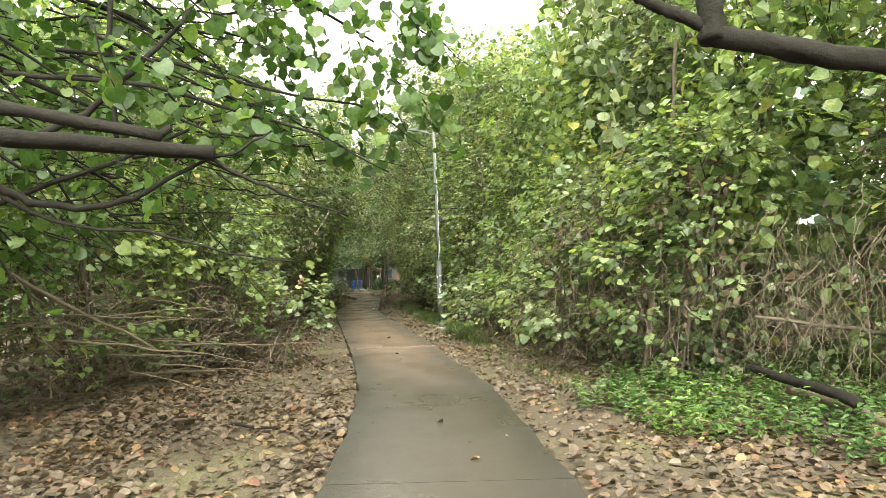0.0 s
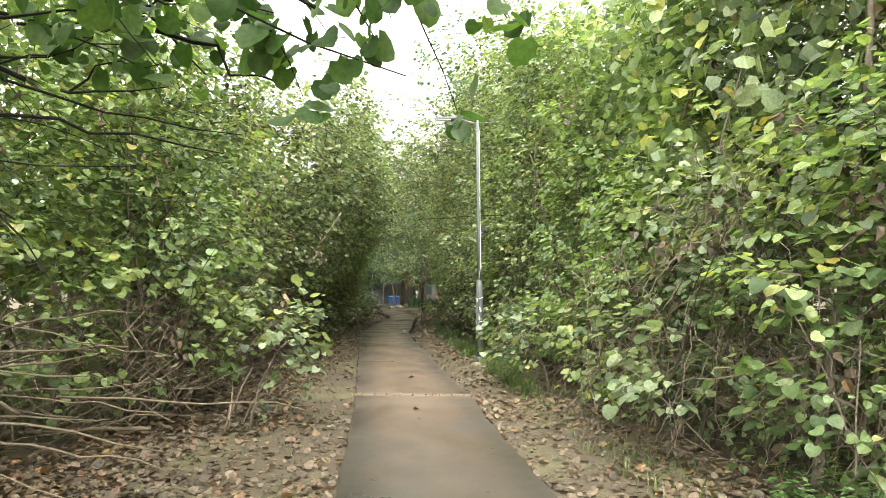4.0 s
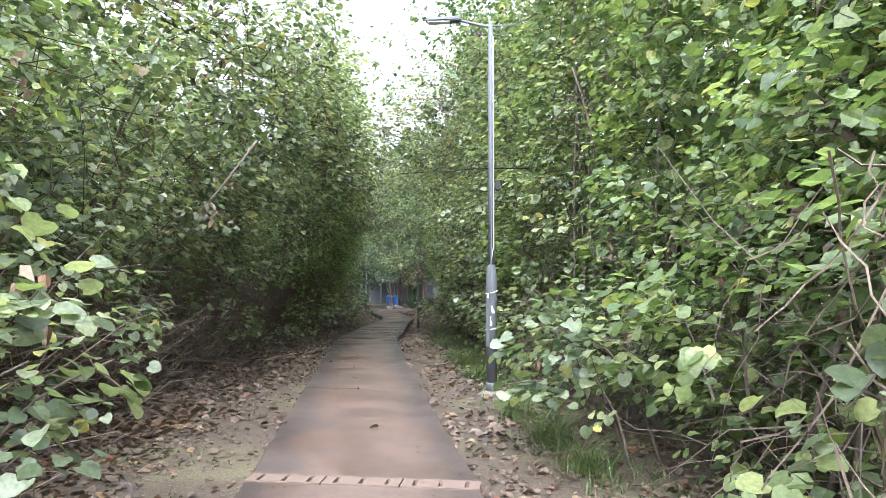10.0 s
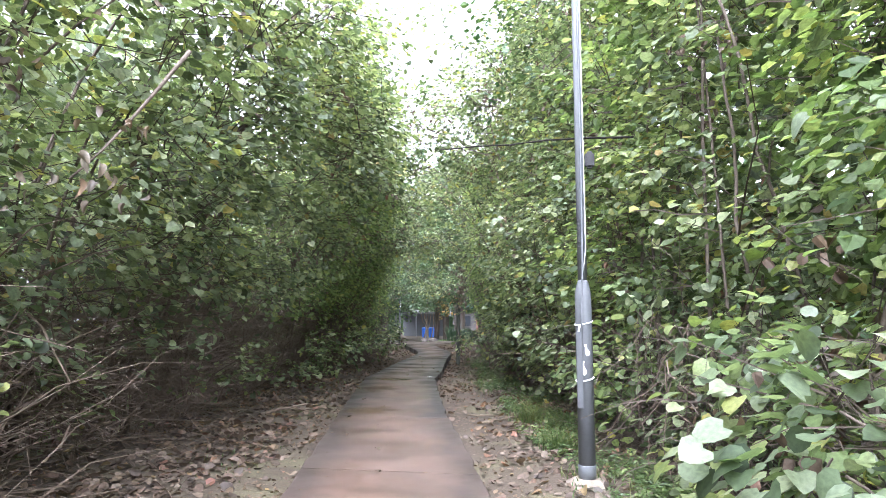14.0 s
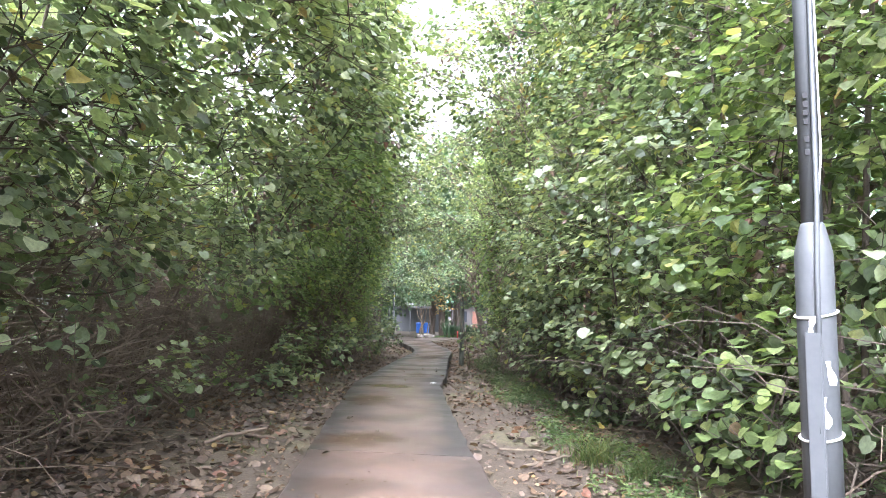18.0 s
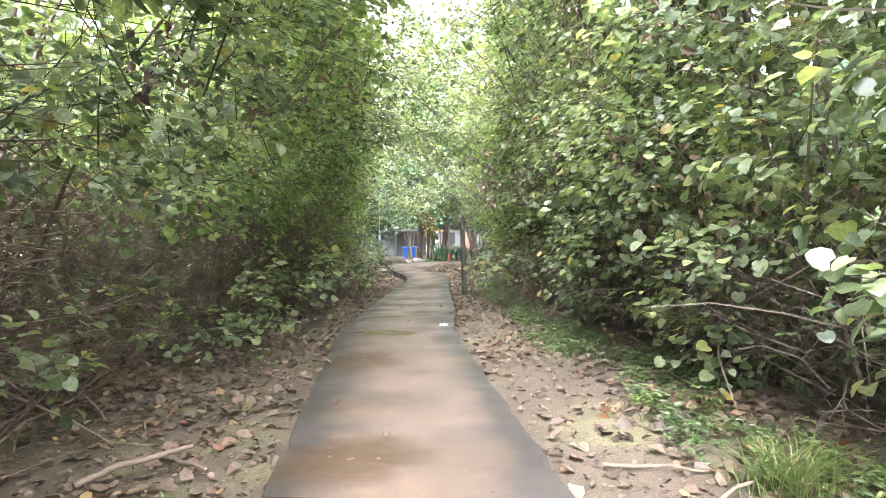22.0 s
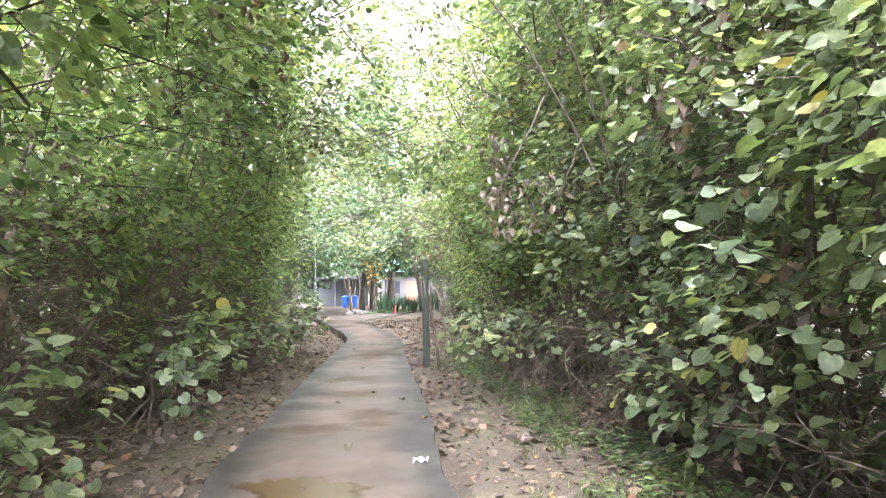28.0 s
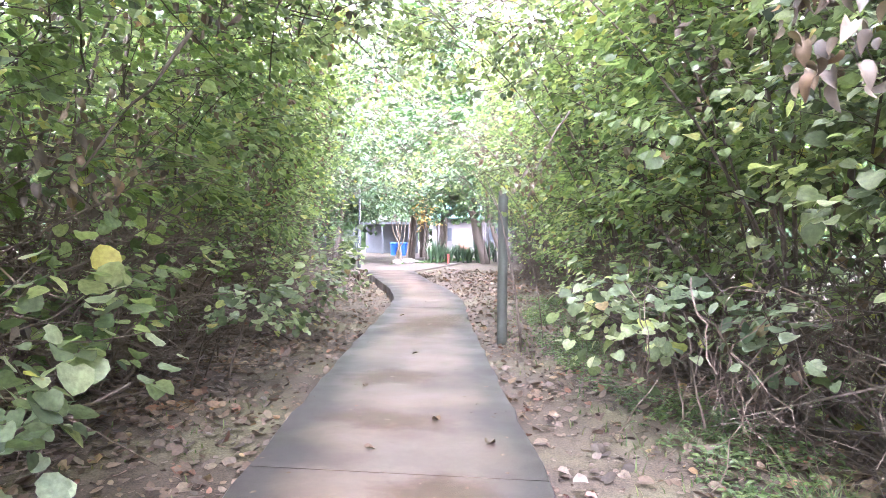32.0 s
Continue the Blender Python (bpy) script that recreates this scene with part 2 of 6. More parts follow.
M_POST = plain("galvanised_post", (0.085, 0.092, 0.096), 0.65, 0.0, 0.25, 5)
M_POSTBASE = plain("grey_post_paint", (0.085, 0.091, 0.096), 0.6, 0.0, 0.25, 4)
M_FOOTING = plain("muddy_concrete", (0.2, 0.165, 0.13), 0.9, 0, 0.35, 6, 0.006)
M_DARKPAINT = plain("dark_base_paint", (0.09, 0.097, 0.102), 0.6, 0, 0.4, 9)
M_WHITE = plain("white_paint_rag", (0.75, 0.75, 0.72), 0.7, 0, 0.15)
M_BLACK = plain("black_plastic", (0.015, 0.015, 0.016), 0.8)
M_CONC = plain("rough_concrete", (0.15, 0.13, 0.112), 0.9, 0, 0.3, 6, 0.006)
M_STRIP = plain("drain_strip_concrete", (0.14, 0.098, 0.074), 0.75, 0, 0.25, 7, 0.003)
M_SLOT = plain("drain_slot_dark", (0.02, 0.018, 0.015), 0.9)
M_WALL = plain("pale_house_wall", (0.095, 0.09, 0.084), 0.85, 0, 0.2, 1.5)
M_ROOF = plain("green_sheet_roof", (0.1, 0.23, 0.19), 0.6, 0.1, 0.15, 3)
M_WINDOW = plain("dark_window", (0.03, 0.035, 0.04), 0.1, 0, 0.1)
M_DOOR = plain("brown_door", (0.2, 0.09, 0.06), 0.6)
M_BLUE = plain("blue_bin_plastic", (0.02, 0.1, 0.4), 0.5, 0, 0.12)
M_RED = plain("red_paint", (0.3, 0.04, 0.03), 0.6)
M_SAND = plain("cross_path_concrete", (0.085, 0.067, 0.05), 0.85, 0, 0.3, 1.2, 0.004)
M_GREENPOST = plain("weathered_green_post", (0.046, 0.05, 0.038), 0.85, 0, 0.5, 5, 0.006)


def ground_mat():
    m, nt, p = mat("soil")
    g = nt.nodes.new("ShaderNodeNewGeometry").outputs["Position"]
    a = noise_tex(nt, 0.7, 5, 0.6, g)
    b = noise_tex(nt, 7, 5, 0.65, g)
    f = noise_tex(nt, 60, 3, 0.7, g)
    c = mixc(nt, b.outputs[0], (0.045, 0.033, 0.022), (0.088, 0.066, 0.044))
    c = mixc(nt, ramp(nt, a.outputs[0], [(0.5, (0, 0, 0)), (0.66, (0.55, 0.55, 0.55))]).outputs[0], c, (0.13, 0.125, 0.06))
    c = mixc(nt, ramp(nt, a.outputs[0], [(0.3, (0.7, 0.7, 0.7)), (0.46, (0, 0, 0))]).outputs[0], c, (0.066, 0.046, 0.033))
    c = mixc(nt, 0.8, c, ramp(nt, f.outputs[0], [(0.34, (0.35, 0.33, 0.3)), (0.62, (1.35, 1.35, 1.35))]).outputs[0], "MULTIPLY")
    nt.links.new(c, p.inputs["Base Color"])
    p.inputs["Roughness"].default_value = 0.95
    bump(nt, p, b.outputs[0], 0.7, 0.03)
    return m


M_SOIL = ground_mat()


def water_mat(name, rough, low, high, most):
    """Shallow brown water or damp that thins out to bare concrete at its rim."""
    m, nt, p = mat(name)
    n = noise_tex(nt, 3, 3)
    nt.links.new(mixc(nt, n.outputs[0], (0.062, 0.038, 0.019), (0.105, 0.066, 0.035)), p.inputs["Base Color"])
    p.inputs["Roughness"].default_value = rough
    p.inputs["Specular IOR Level"].default_value = 0.3
    at = nt.nodes.new("ShaderNodeAttribute")
    at.attribute_name = "depth"
    n2 = noise_tex(nt, 11, 4)
    add = nt.nodes.new("ShaderNodeMath")
    add.operation = "MULTIPLY_ADD"
    nt.links.new(n2.outputs[0], add.inputs[0])
    add.inputs[1].default_value = 0.6
    nt.links.new(at.outputs["Fac"], add.inputs[2])
    nt.links.new(ramp(nt, add.outputs[0], [(low, (0, 0, 0)), (high, (most, most, most))]).outputs[0], p.inputs["Alpha"])
    return m


M_PUDDLE = water_mat("muddy_puddle", 0.2, 0.42, 0.7, 0.92)
M_STAIN = water_mat("damp_stain", 0.45, 0.3, 1.0, 0.5)


# ---- mesh helpers ----
def part(name, me, material, parent=None, label="", kind=""):
    ob = new(name, me)
    if not me.materials:
        me.materials.append(material)
    if parent is not None:
        ob.parent = parent
    if label:
        ob["label"] = label
    if kind:
        ob["kind"] = kind
    return ob


def bm_mesh(name, bm, smooth=False):
    me = bpy.data.meshes.new(name)
    bm.to_mesh(me)
    bm.free()
    if smooth:
        for f in me.polygons:
            f.use_smooth = True
    return me


def np_mesh(name, verts, quads, smooth=False):
    """A mesh of quads from arrays."""
    me = bpy.data.meshes.new(name)
    verts = np.asarray(verts, dtype=np.float32)
    quads = np.asarray(quads, dtype=np.int32)
    me.vertices.add(len(verts))
    me.vertices.foreach_set("co", verts.ravel())
    me.loops.add(quads.size)
    me.loops.foreach_set("vertex_index", quads.ravel())
    me.polygons.add(len(quads))
    me.polygons.foreach_set("loop_start", np.arange(0, quads.size, 4, dtype=np.int32))
    me.polygons.foreach_set("use_smooth", np.full(len(quads), smooth, dtype=bool))
    me.update(calc_edges=True)
    return me


def norm(v):
    return v / np.maximum(np.linalg.norm(v, axis=-1, keepdims=True), 1e-9)


# leaf with few corners, for the mass of the foliage: base, tip, then side and shoulder of each half (length 1 along +y, width along x, fold in z)
PLAIN = np.array([(0, -0.04, 0), (0, 0.95, -0.08), (0.47, 0.1, 0.06), (0.44, 0.62, 0.05), (-0.47, 0.1, 0.06), (-0.44, 0.62, 0.05)])
PLAIN_Q = np.array([(0, 2, 3, 1), (0, 1, 5, 4)])
# the same with a full heart outline, for the growth beside the path
ROUND = np.array([(0, 0, 0), (0, 0.36, -0.02), (0, 0.72, -0.04), (0, 0.93, -0.1), (0.3, -0.15, 0.03), (0.57, 0.1, 0.07), (0.56, 0.5, 0.06), (0.31, 0.8, -0.02),
                  (-0.3, -0.15, 0.03), (-0.57, 0.1, 0.07), (-0.56, 0.5, 0.06), (-0.31, 0.8, -0.02)])
ROUND_Q = np.array([(0, 4, 5, 1), (1, 5, 6, 2), (2, 6, 7, 3), (0, 1, 9, 8), (1, 2, 10, 9), (2, 3, 11, 10)])


def leaves(pos, way, up, size, fold=1.0, droop=0.0, narrow=1.0, shape="plain"):
    """Vertices and quads of many heart leaves: base point, way to the tip, rough normal, length."""
    y = norm(way)
    x = norm(np.cross(y, up))
    z = np.cross(x, y)
    base, quads = {"plain": (PLAIN, PLAIN_Q), "round": (ROUND, ROUND_Q)}[shape]
    h = base * np.array([narrow, 1, 1])
    corners = len(base)
    h = np.repeat(h[None], len(pos), 0)
    h[:, :, 2] *= np.reshape(fold, (-1, 1))
    if shape == "round":
        h[:, :, 2] += np.reshape(fold - 1.0, (-1, 1)) * 0.45 * h[:, :, 0] * (h[:, :, 1] - 0.4)
    h[:, :, 2] -= np.reshape(droop, (-1, 1)) * h[:, :, 1] ** 2
    h *= np.reshape(size, (-1, 1, 1))
    v = pos[:, None] + h[:, :, :1] * x[:, None] + h[:, :, 1:2] * y[:, None] + h[:, :, 2:] * z[:, None]
    q = quads[None] + corners * np.arange(len(pos))[:, None, None]
    return v.reshape(-1, 3), q.reshape(-1, 4)


def tubes(paths, radii, sides=4):
    """Quads round many polylines: paths (N, K, 3), radii (N, K)."""
    paths = np.asarray(paths, float)
    n, k, _ = paths.shape
    d = norm(np.gradient(paths, axis=1))
    ref = np.where(np.abs(d[..., 2:]) > 0.8, np.array([1.0, 0, 0]), np.array([0, 0, 1.0]))
    a = norm(np.cross(d, ref))
    b = np.cross(d, a)
    ang = np.arange(sides) * 2 * np.pi / sides
    ring = np.cos(ang)[None, None, :, None] * a[:, :, None] + np.sin(ang)[None, None, :, None] * b[:, :, None]
    v = paths[:, :, None] + ring * np.asarray(radii)[:, :, None, None]
    i = np.arange(n)[:, None, None] * k * sides
    j = np.arange(k - 1)[None, :, None] * sides
    s = np.arange(sides)[None, None, :]
    s2 = (s + 1) % sides
    q = np.stack([i + j + s, i + j + s2, i + j + sides + s2, i + j + sides + s], -1)
    return v.reshape(-1, 3), q.reshape(-1, 4)


def curve_pts(a, b, k, wob, rng, sag=0.0):
    """One crooked line from a to b."""
    t = np.linspace(0, 1, k)[:, None]
    p = np.asarray(a) * (1 - t) + np.asarray(b) * t
    w = rng.normal(0, wob, (k, 3))
    w[0] = 0
    p = p + np.cumsum(w, 0) * np.minimum(1, 2 * t)
    p[:, 2] += sag * 4 * (t * (1 - t))[:, 0]
    return p


def limb(name, pts, r0, r1, material, parent, sides=8, label="", gnarl=0.0):
    pts = np.asarray(pts, float)
    if gnarl:
        # finer rings with swellings and ridges
        k = 34
        s = np.linspace(0, 1, len(pts))
        u = np.linspace(0, 1, k)
        g = np.random.default_rng(int(1000 * r0) + len(pts))
        pts = np.stack([np.interp(u, s, pts[:, j]) for j in range(3)], 1)
        pts = pts + np.cumsum(g.normal(0, 0.12 * r0, (k, 3)), 0) * (u * (1 - u))[:, None] * 2
        rad = np.interp(u, [0, 1], [r0, r1]) * (1 + gnarl * g.normal(0, 0.5, k))
        v, q = tubes(pts[None], rad[None], sides)
        v = v + (v - np.repeat(pts, sides, 0)) * g.normal(0, gnarl, (len(v), 1))
        pts = pts[None]
    else:
        pts = pts[None]
        rad = np.linspace(r0, r1, pts.shape[1])[None]
        v, q = tubes(pts, rad, sides)
    n = pts.shape[1]
    me = np_mesh(name, v, q, True)
    bm = bmesh.new()
    bm.from_mesh(me)
    bmesh.ops.holes_fill(bm, edges=[e for e in bm.edges if e.is_boundary], sides=0)
    bm.to_mesh(me)
    bm.free()
    return part(name, me, material, parent, label)


def box(bm, x0, y0, z0, x1, y1, z1, bev=0.0):
    m = Matrix.Translation(((x0 + x1) / 2, (y0 + y1) / 2, (z0 + z1) / 2)) @ Matrix.Diagonal((x1 - x0, y1 - y0, z1 - z0, 1))
    g = bmesh.ops.create_cube(bm, size=1, matrix=m)
    if bev:
        es = list({e for v in g["verts"] for e in v.link_edges})
        bmesh.ops.bevel(bm, geom=es, offset=bev, segments=2, affect="EDGES")


def lathe(bm, prof, seg=20, cx=0.0, cy=0.0):
    rings = []
    for r, z in prof:
        rings.append([bm.verts.new((cx + r * math.cos(2 * math.pi * i / seg), cy + r * math.sin(2 * math.pi * i / seg), z)) for i in range(seg)])
    for a, b in zip(rings, rings[1:]):
        for i in range(seg):
            bm.faces.new((a[i], a[(i + 1) % seg], b[(i + 1) % seg], b[i]))
    bm.faces.new(rings[0][::-1])
    bm.faces.new(rings[-1])


# ---- plan ----
PY = [-40, -20, -13, -9.1, -7.2, -4.8, -2, 0, 2.5, 6, 8.4, 12.5, 15, 17, 18.1, 19.7, 22, 24.5, 27, 28.4, 31, 34, 39.4]
PL = [3.0, 0.95, 0.75, 0.57, 0.43, 0.13, -0.45, -0.9, -1.5, -2.32, -2.9, -3.85, -4.4, -4.58, -4.72, -4.9, -5.15, -5.36, -5.62, -5.82, -6.45, -7.4, -9.1]
PR = [5.1, 3.0, 2.65, 2.44, 2.2, 1.9, 1.27, 0.9, 0.27, -0.54, -1.15, -2.05, -2.55, -2.74, -2.89, -3.13, -3.45, -3.8, -4.07, -4.27, -4.85, -5.75, -7.1]


def edge_l(y):
    return np.interp(y, PY, PL)


def edge_r(y):
    return np.interp(y, PY, PR)


def bumps(x, y):
    return 0.028 * np.sin(1.7 * x + 0.6 * y) * np.sin(0.9 * y - 0.5 * x + 1) + 0.014 * np.sin(4.1 * x + 1.3) * np.sin(3.7 * y)


def ground_z(x, y):
    """Height of the soil; the path lies a little above it, most of all past the wet stretch."""
    x, y = np.asarray(x, float), np.asarray(y, float)
    low = np.interp(y, [-40, -8, 0, 10, 15, 20, 26, 38.6, 39.6, 60], [-0.07, -0.07, -0.07, -0.09, -0.14, -0.2, -0.24, -0.22, -0.03, -0.03])
    right = np.interp(y, [26, 30, 36], [0, 0.12, 0.17])
    low = low + np.where((x > edge_r(y)) & (y < 39.6), right * np.clip((x - edge_r(y)) / 1.2, 0, 1), 0)
    under = (x > edge_l(y) - 0.02) & (x < edge_r(y) + 0.02) & (y < 39.4)
    far = np.clip((np.abs(x) - 20) / 60, 0, 1)
    return np.where(under, low - 0.05, low + bumps(x, y) * (1 - far))


def build_ground():
    xs = np.concatenate([[-900, -300, -120, -60, -32, -22], np.linspace(-16, 12, 99), [16, 22, 32, 60, 120, 300, 900]])
    ys = np.concatenate([[-900, -300, -120, -60, -35], np.linspace(-24, 62, 240), [70, 85, 110, 160, 300, 900]])
    gx, gy = np.meshgrid(xs, ys)
    z = ground_z(gx, gy)
    v = np.stack([gx, gy, z], -1).reshape(-1, 3)
    w = len(xs)
    i = (np.arange(len(ys) - 1)[:, None] * w + np.arange(w - 1)[None]).reshape(-1, 1)
    me = np_mesh("ground", v, i + np.array([0, 1, w + 1, w]), True)
    g = part("ground", me, M_SOIL)
    tagged(g, "bare brown soil with patches of moss and litter", "ground", kind="structure")


build_ground()


def build_path():
    """Concrete slabs laid end to end, a shallow step above the soil."""
    road = tagged(new("pavement"), "narrow damp concrete footpath with dark mossy edges", "path", kind="structure")
    joints = [-40, -26, -17.4, -8.7, -0.11, 0.11, 4.55, 8.12, 17.5, 26.4, 34.6, 39.4]
    for a, b in zip(joints, joints[1:]):
        if b - a < 0.3:
            continue
        n = max(2, int((b - a) / 0.3))
        yy = np.linspace(a + 0.007, b - 0.007, n + 1)
        # cross profile: foot, rim, inner columns, rim, foot
        f = np.array([0, 0, 0.006, 0.04, 0.12, 0.25, 0.5, 0.75, 0.88, 0.96, 0.994, 1, 1])
        dz = np.array([-0.34, -0.012, 0, 0, 0, 0, 0, 0, 0, 0, 0, -0.012, -0.34])
        rim = np.array([1, 1, 0.95, 0.7, 0.4, 0.15, 0, 0.15, 0.4, 0.7, 0.95, 1, 1])
        rows = []
        for y in yy:
            l, r = edge_l(y), edge_r(y)
            wob = 0.012 * math.sin(5 * y) + 0.008 * math.sin(11.3 * y)
            x = l + wob + (r - l) * f
            rows.append(np.stack([x, np.full_like(x, y), dz], -1))
        v = np.array(rows)
        c = len(f)
        i = (np.arange(n)[:, None] * c + np.arange(c - 1)[None]).reshape(-1, 1)
        q = i + np.array([0, 1, c + 1, c])
        me = np_mesh("slab", v.reshape(-1, 3), q)
        bm = bmesh.new()
        bm.from_mesh(me)
        bm.verts.ensure_lookup_table()
        for row in (0, n):
            bm.faces.new([bm.verts[row * c + k] for k in range(c)])
        bmesh.ops.recalc_face_normals(bm, faces=bm.faces)
        bm.to_mesh(me)
        bm.free()
        at = me.attributes.new("rim", "FLOAT", "POINT")
        at.data.foreach_set("value", np.tile(rim, n + 1).astype(np.float32)[:len(me.vertices)])
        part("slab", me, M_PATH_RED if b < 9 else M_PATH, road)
    # slotted drain strip across the path: three cast pieces with three slots each
    for k in range(3):
        x0, x1 = -0.9 + 0.6 * k + 0.006, -0.3 + 0.6 * k - 0.006
        xs = [x0]
        for s in range(3):
            cx = x0 + (x1 - x0) * (s + 0.5) / 3
            xs += [cx - 0.016, cx + 0.016]
        xs.append(x1)
        ys = [-0.1, -0.075, 0.075, 0.1]
        bm = bmesh.new()
        grid = [[bm.verts.new((x, y, 0.006)) for x in xs] for y in ys]
        hole = []
        for j in range(3):
            for i in range(len(xs) - 1):
                fc = bm.faces.new((grid[j][i], grid[j][i + 1], grid[j + 1][i + 1], grid[j + 1][i]))
                if j == 1 and i % 2 == 1:
                    hole.append(fc)
        for fc in hole:
            ed = list(fc.edges)
            bmesh.ops.delete(bm, geom=[fc], context="FACES_ONLY")
            g = bmesh.ops.extrude_edge_only(bm, edges=ed)
            vs = [v for v in g["geom"] if isinstance(v, bmesh.types.BMVert)]
            bmesh.ops.translate(bm, verts=vs, vec=(0, 0, -0.12))
        outer = [e for e in bm.edges if e.is_boundary and all(abs(v.co.z - 0.006) < 1e-4 for v in e.verts)]
        g = bmesh.ops.extrude_edge_only(bm, edges=outer)
        bmesh.ops.translate(bm, verts=[v for v in g["geom"] if isinstance(v, bmesh.types.BMVert)], vec=(0, 0, -0.2))
        piece = part("drain_strip", bm_mesh("drain_strip", bm), M_STRIP, road, "pale cast strip with three drain slots")
        bm = bmesh.new()
        box(bm, x0 + 0.005, -0.09, -0.25, x1 - 0.005, 0.09, -0.11)
        part("drain_sump", bm_mesh("drain_sump", bm), M_SLOT, piece)


build_path()

# ---- thickets ----
def fine_leaf(name, fold, curl, narrow=1.0):
    """One heart leaf with a full outline, a raised rim and a sunken midrib."""
    a = np.linspace(0, np.pi, 9)
    ox = 0.57 * np.sin(a) ** 0.85 * (1 + 0.12 * np.cos(a)) * narrow
    oy = 0.4 - 0.56 * np.cos(a)
    oy[0] = 0.0
    ox[-1], oy[-1] = 0.0, 1.05
    my = np.clip(oy, 0.0, 1.05)
    v = []
    for sx in (1, -1):
        for k in range(9):
            v.append((sx * ox[k], oy[k], fold * 0.16 * ox[k] + 0.03 * math.sin(5 * k) * (ox[k] > 0.1) - curl * oy[k] ** 2))
    for k in range(9):
        v.append((0, my[k], -curl * my[k] ** 2))
    q = [(18 + k, k, k + 1, 19 + k) for k in range(8)] + [(18 + k, 19 + k, 9 + k + 1, 9 + k) for k in range(8)]
    return np_mesh(name, v, q, True)


LEAF = []
for fold, curl in ((0.5, 0.05), (0.9, 0.2), (1.4, 0.1), (1.9, 0.25), (1.1, -0.05)):
    LEAF.append(fine_leaf("leaf", fold, curl))
    LEAF[-1].materials.append(M_LEAF_ONE)


def crown_points(rng, n, lumps, face=0.0):
    """Points near the skin of a heap of lumps, with the way out at each; face: which side they favour."""
    w = np.array([l[3] * l[4] * (np.interp(l[2], [3, 7], [1.0, 0.62]) if face else 1.0) for l in lumps])
    k = rng.choice(len(lumps), n, p=w / w.sum())
    c = np.array([l[:3] for l in lumps])[k]
    r = np.array([(l[3], l[3], l[4]) for l in lumps])[k]
    d = norm(rng.normal(0, 1, (n, 3)) + np.array([0.75 * face, 0, 0.2]))
    p = c + d * r * rng.uniform(0.5, 1.08, (n, 1)) ** 0.7
    return p, d


def sprays(rng, p, d, per, size, spread=0.45, zmin=-9.0):
    """Twigs at p that lean along d, with leaves laid along them like loose shingles; gives leaf and twig arrays."""
    n = len(p)
    flat = norm(d * np.array([1, 1, 0.35]) + 1e-6)
    way = norm(flat + rng.normal(0, 0.42, (n, 3)) + np.array([0, 0, 0.2]))
    ln = rng.uniform(0.5, 1.3, n) * spread * np.where(rng.uniform(0, 1, n) < 0.08, 1.4, 1.0)
    tip = p + way * ln[:, None]
    t = np.linspace(0.1, 1.0, per)
    lp = p[:, None] + (tip - p)[:, None] * t[None, :, None] + rng.normal(0, 0.04, (n, per, 3))
    side = norm(np.cross(way, np.array([0, 0, 1.0])) + 1e-6)
    sgn = np.where(np.arange(per) % 2 == 0, 1, -1)[None, :, None]
    lw = flat[:, None] * 0.75 + side[:, None] * sgn * rng.uniform(0.25, 1.0, (n, per, 1)) + rng.normal(0, 0.22, (n, per, 3))
    lw[..., 2] -= np.where(rng.uniform(0, 1, (n, per)) < 0.25, 0.9, 0.2) * rng.uniform(0.2, 1.2, (n, per))
    tilt = rng.normal(0, 0.26, (n, 1, 3))
    up = np.array([0, 0, 1.0]) + 0.34 * d[:, None] + tilt + rng.normal(0, 0.24, (n, per, 3))
    lp = lp + norm(lw) * 0.05
    lp, lw, up = lp.reshape(-1, 3), lw.reshape(-1, 3), up.reshape(-1, 3)
    sz = size * np.repeat(rng.uniform(0.75, 1.15, n), per) * rng.uniform(0.55, 1.2, len(lp))
    mid = (p + tip) / 2 + rng.normal(0, 0.03, (n, 3)) - np.array([0, 0, 0.02])
    tw = np.stack([p - way * 0.5 * ln[:, None], mid, tip], 1)
    keep = lp[:, 2] > zmin
    return (lp[keep], lw[keep], up[keep], sz[keep]), tw


def off_path(px, py, pz, clear):
    """True where a place leaves the walking room free."""
    mid = (edge_l(py) + edge_r(py)) / 2
    return (np.abs(px - mid) > 1.2) | (pz > clear)


def heap(rng, h, r, low, lean, n):
    """Lumps of a round crown."""
    out = []
    for i in range(n):
        f = (i + 0.5) / n
        z = low + (h - low) * (0.1 + 0.8 * f)
        a = i * 2.4 + rng.uniform(0, 1)
        rr = r * (0.62 - 0.3 * abs(f - 0.45)) * rng.uniform(0.85, 1.15)
        off = r * rng.uniform(0.25, 0.6) * (1.1 - 0.5 * f)
        out.append((off * math.cos(a) + lean[0] * f, off * math.sin(a) + lean[1] * f, z, rr, rr * rng.uniform(0.7, 1.0)))
    return out


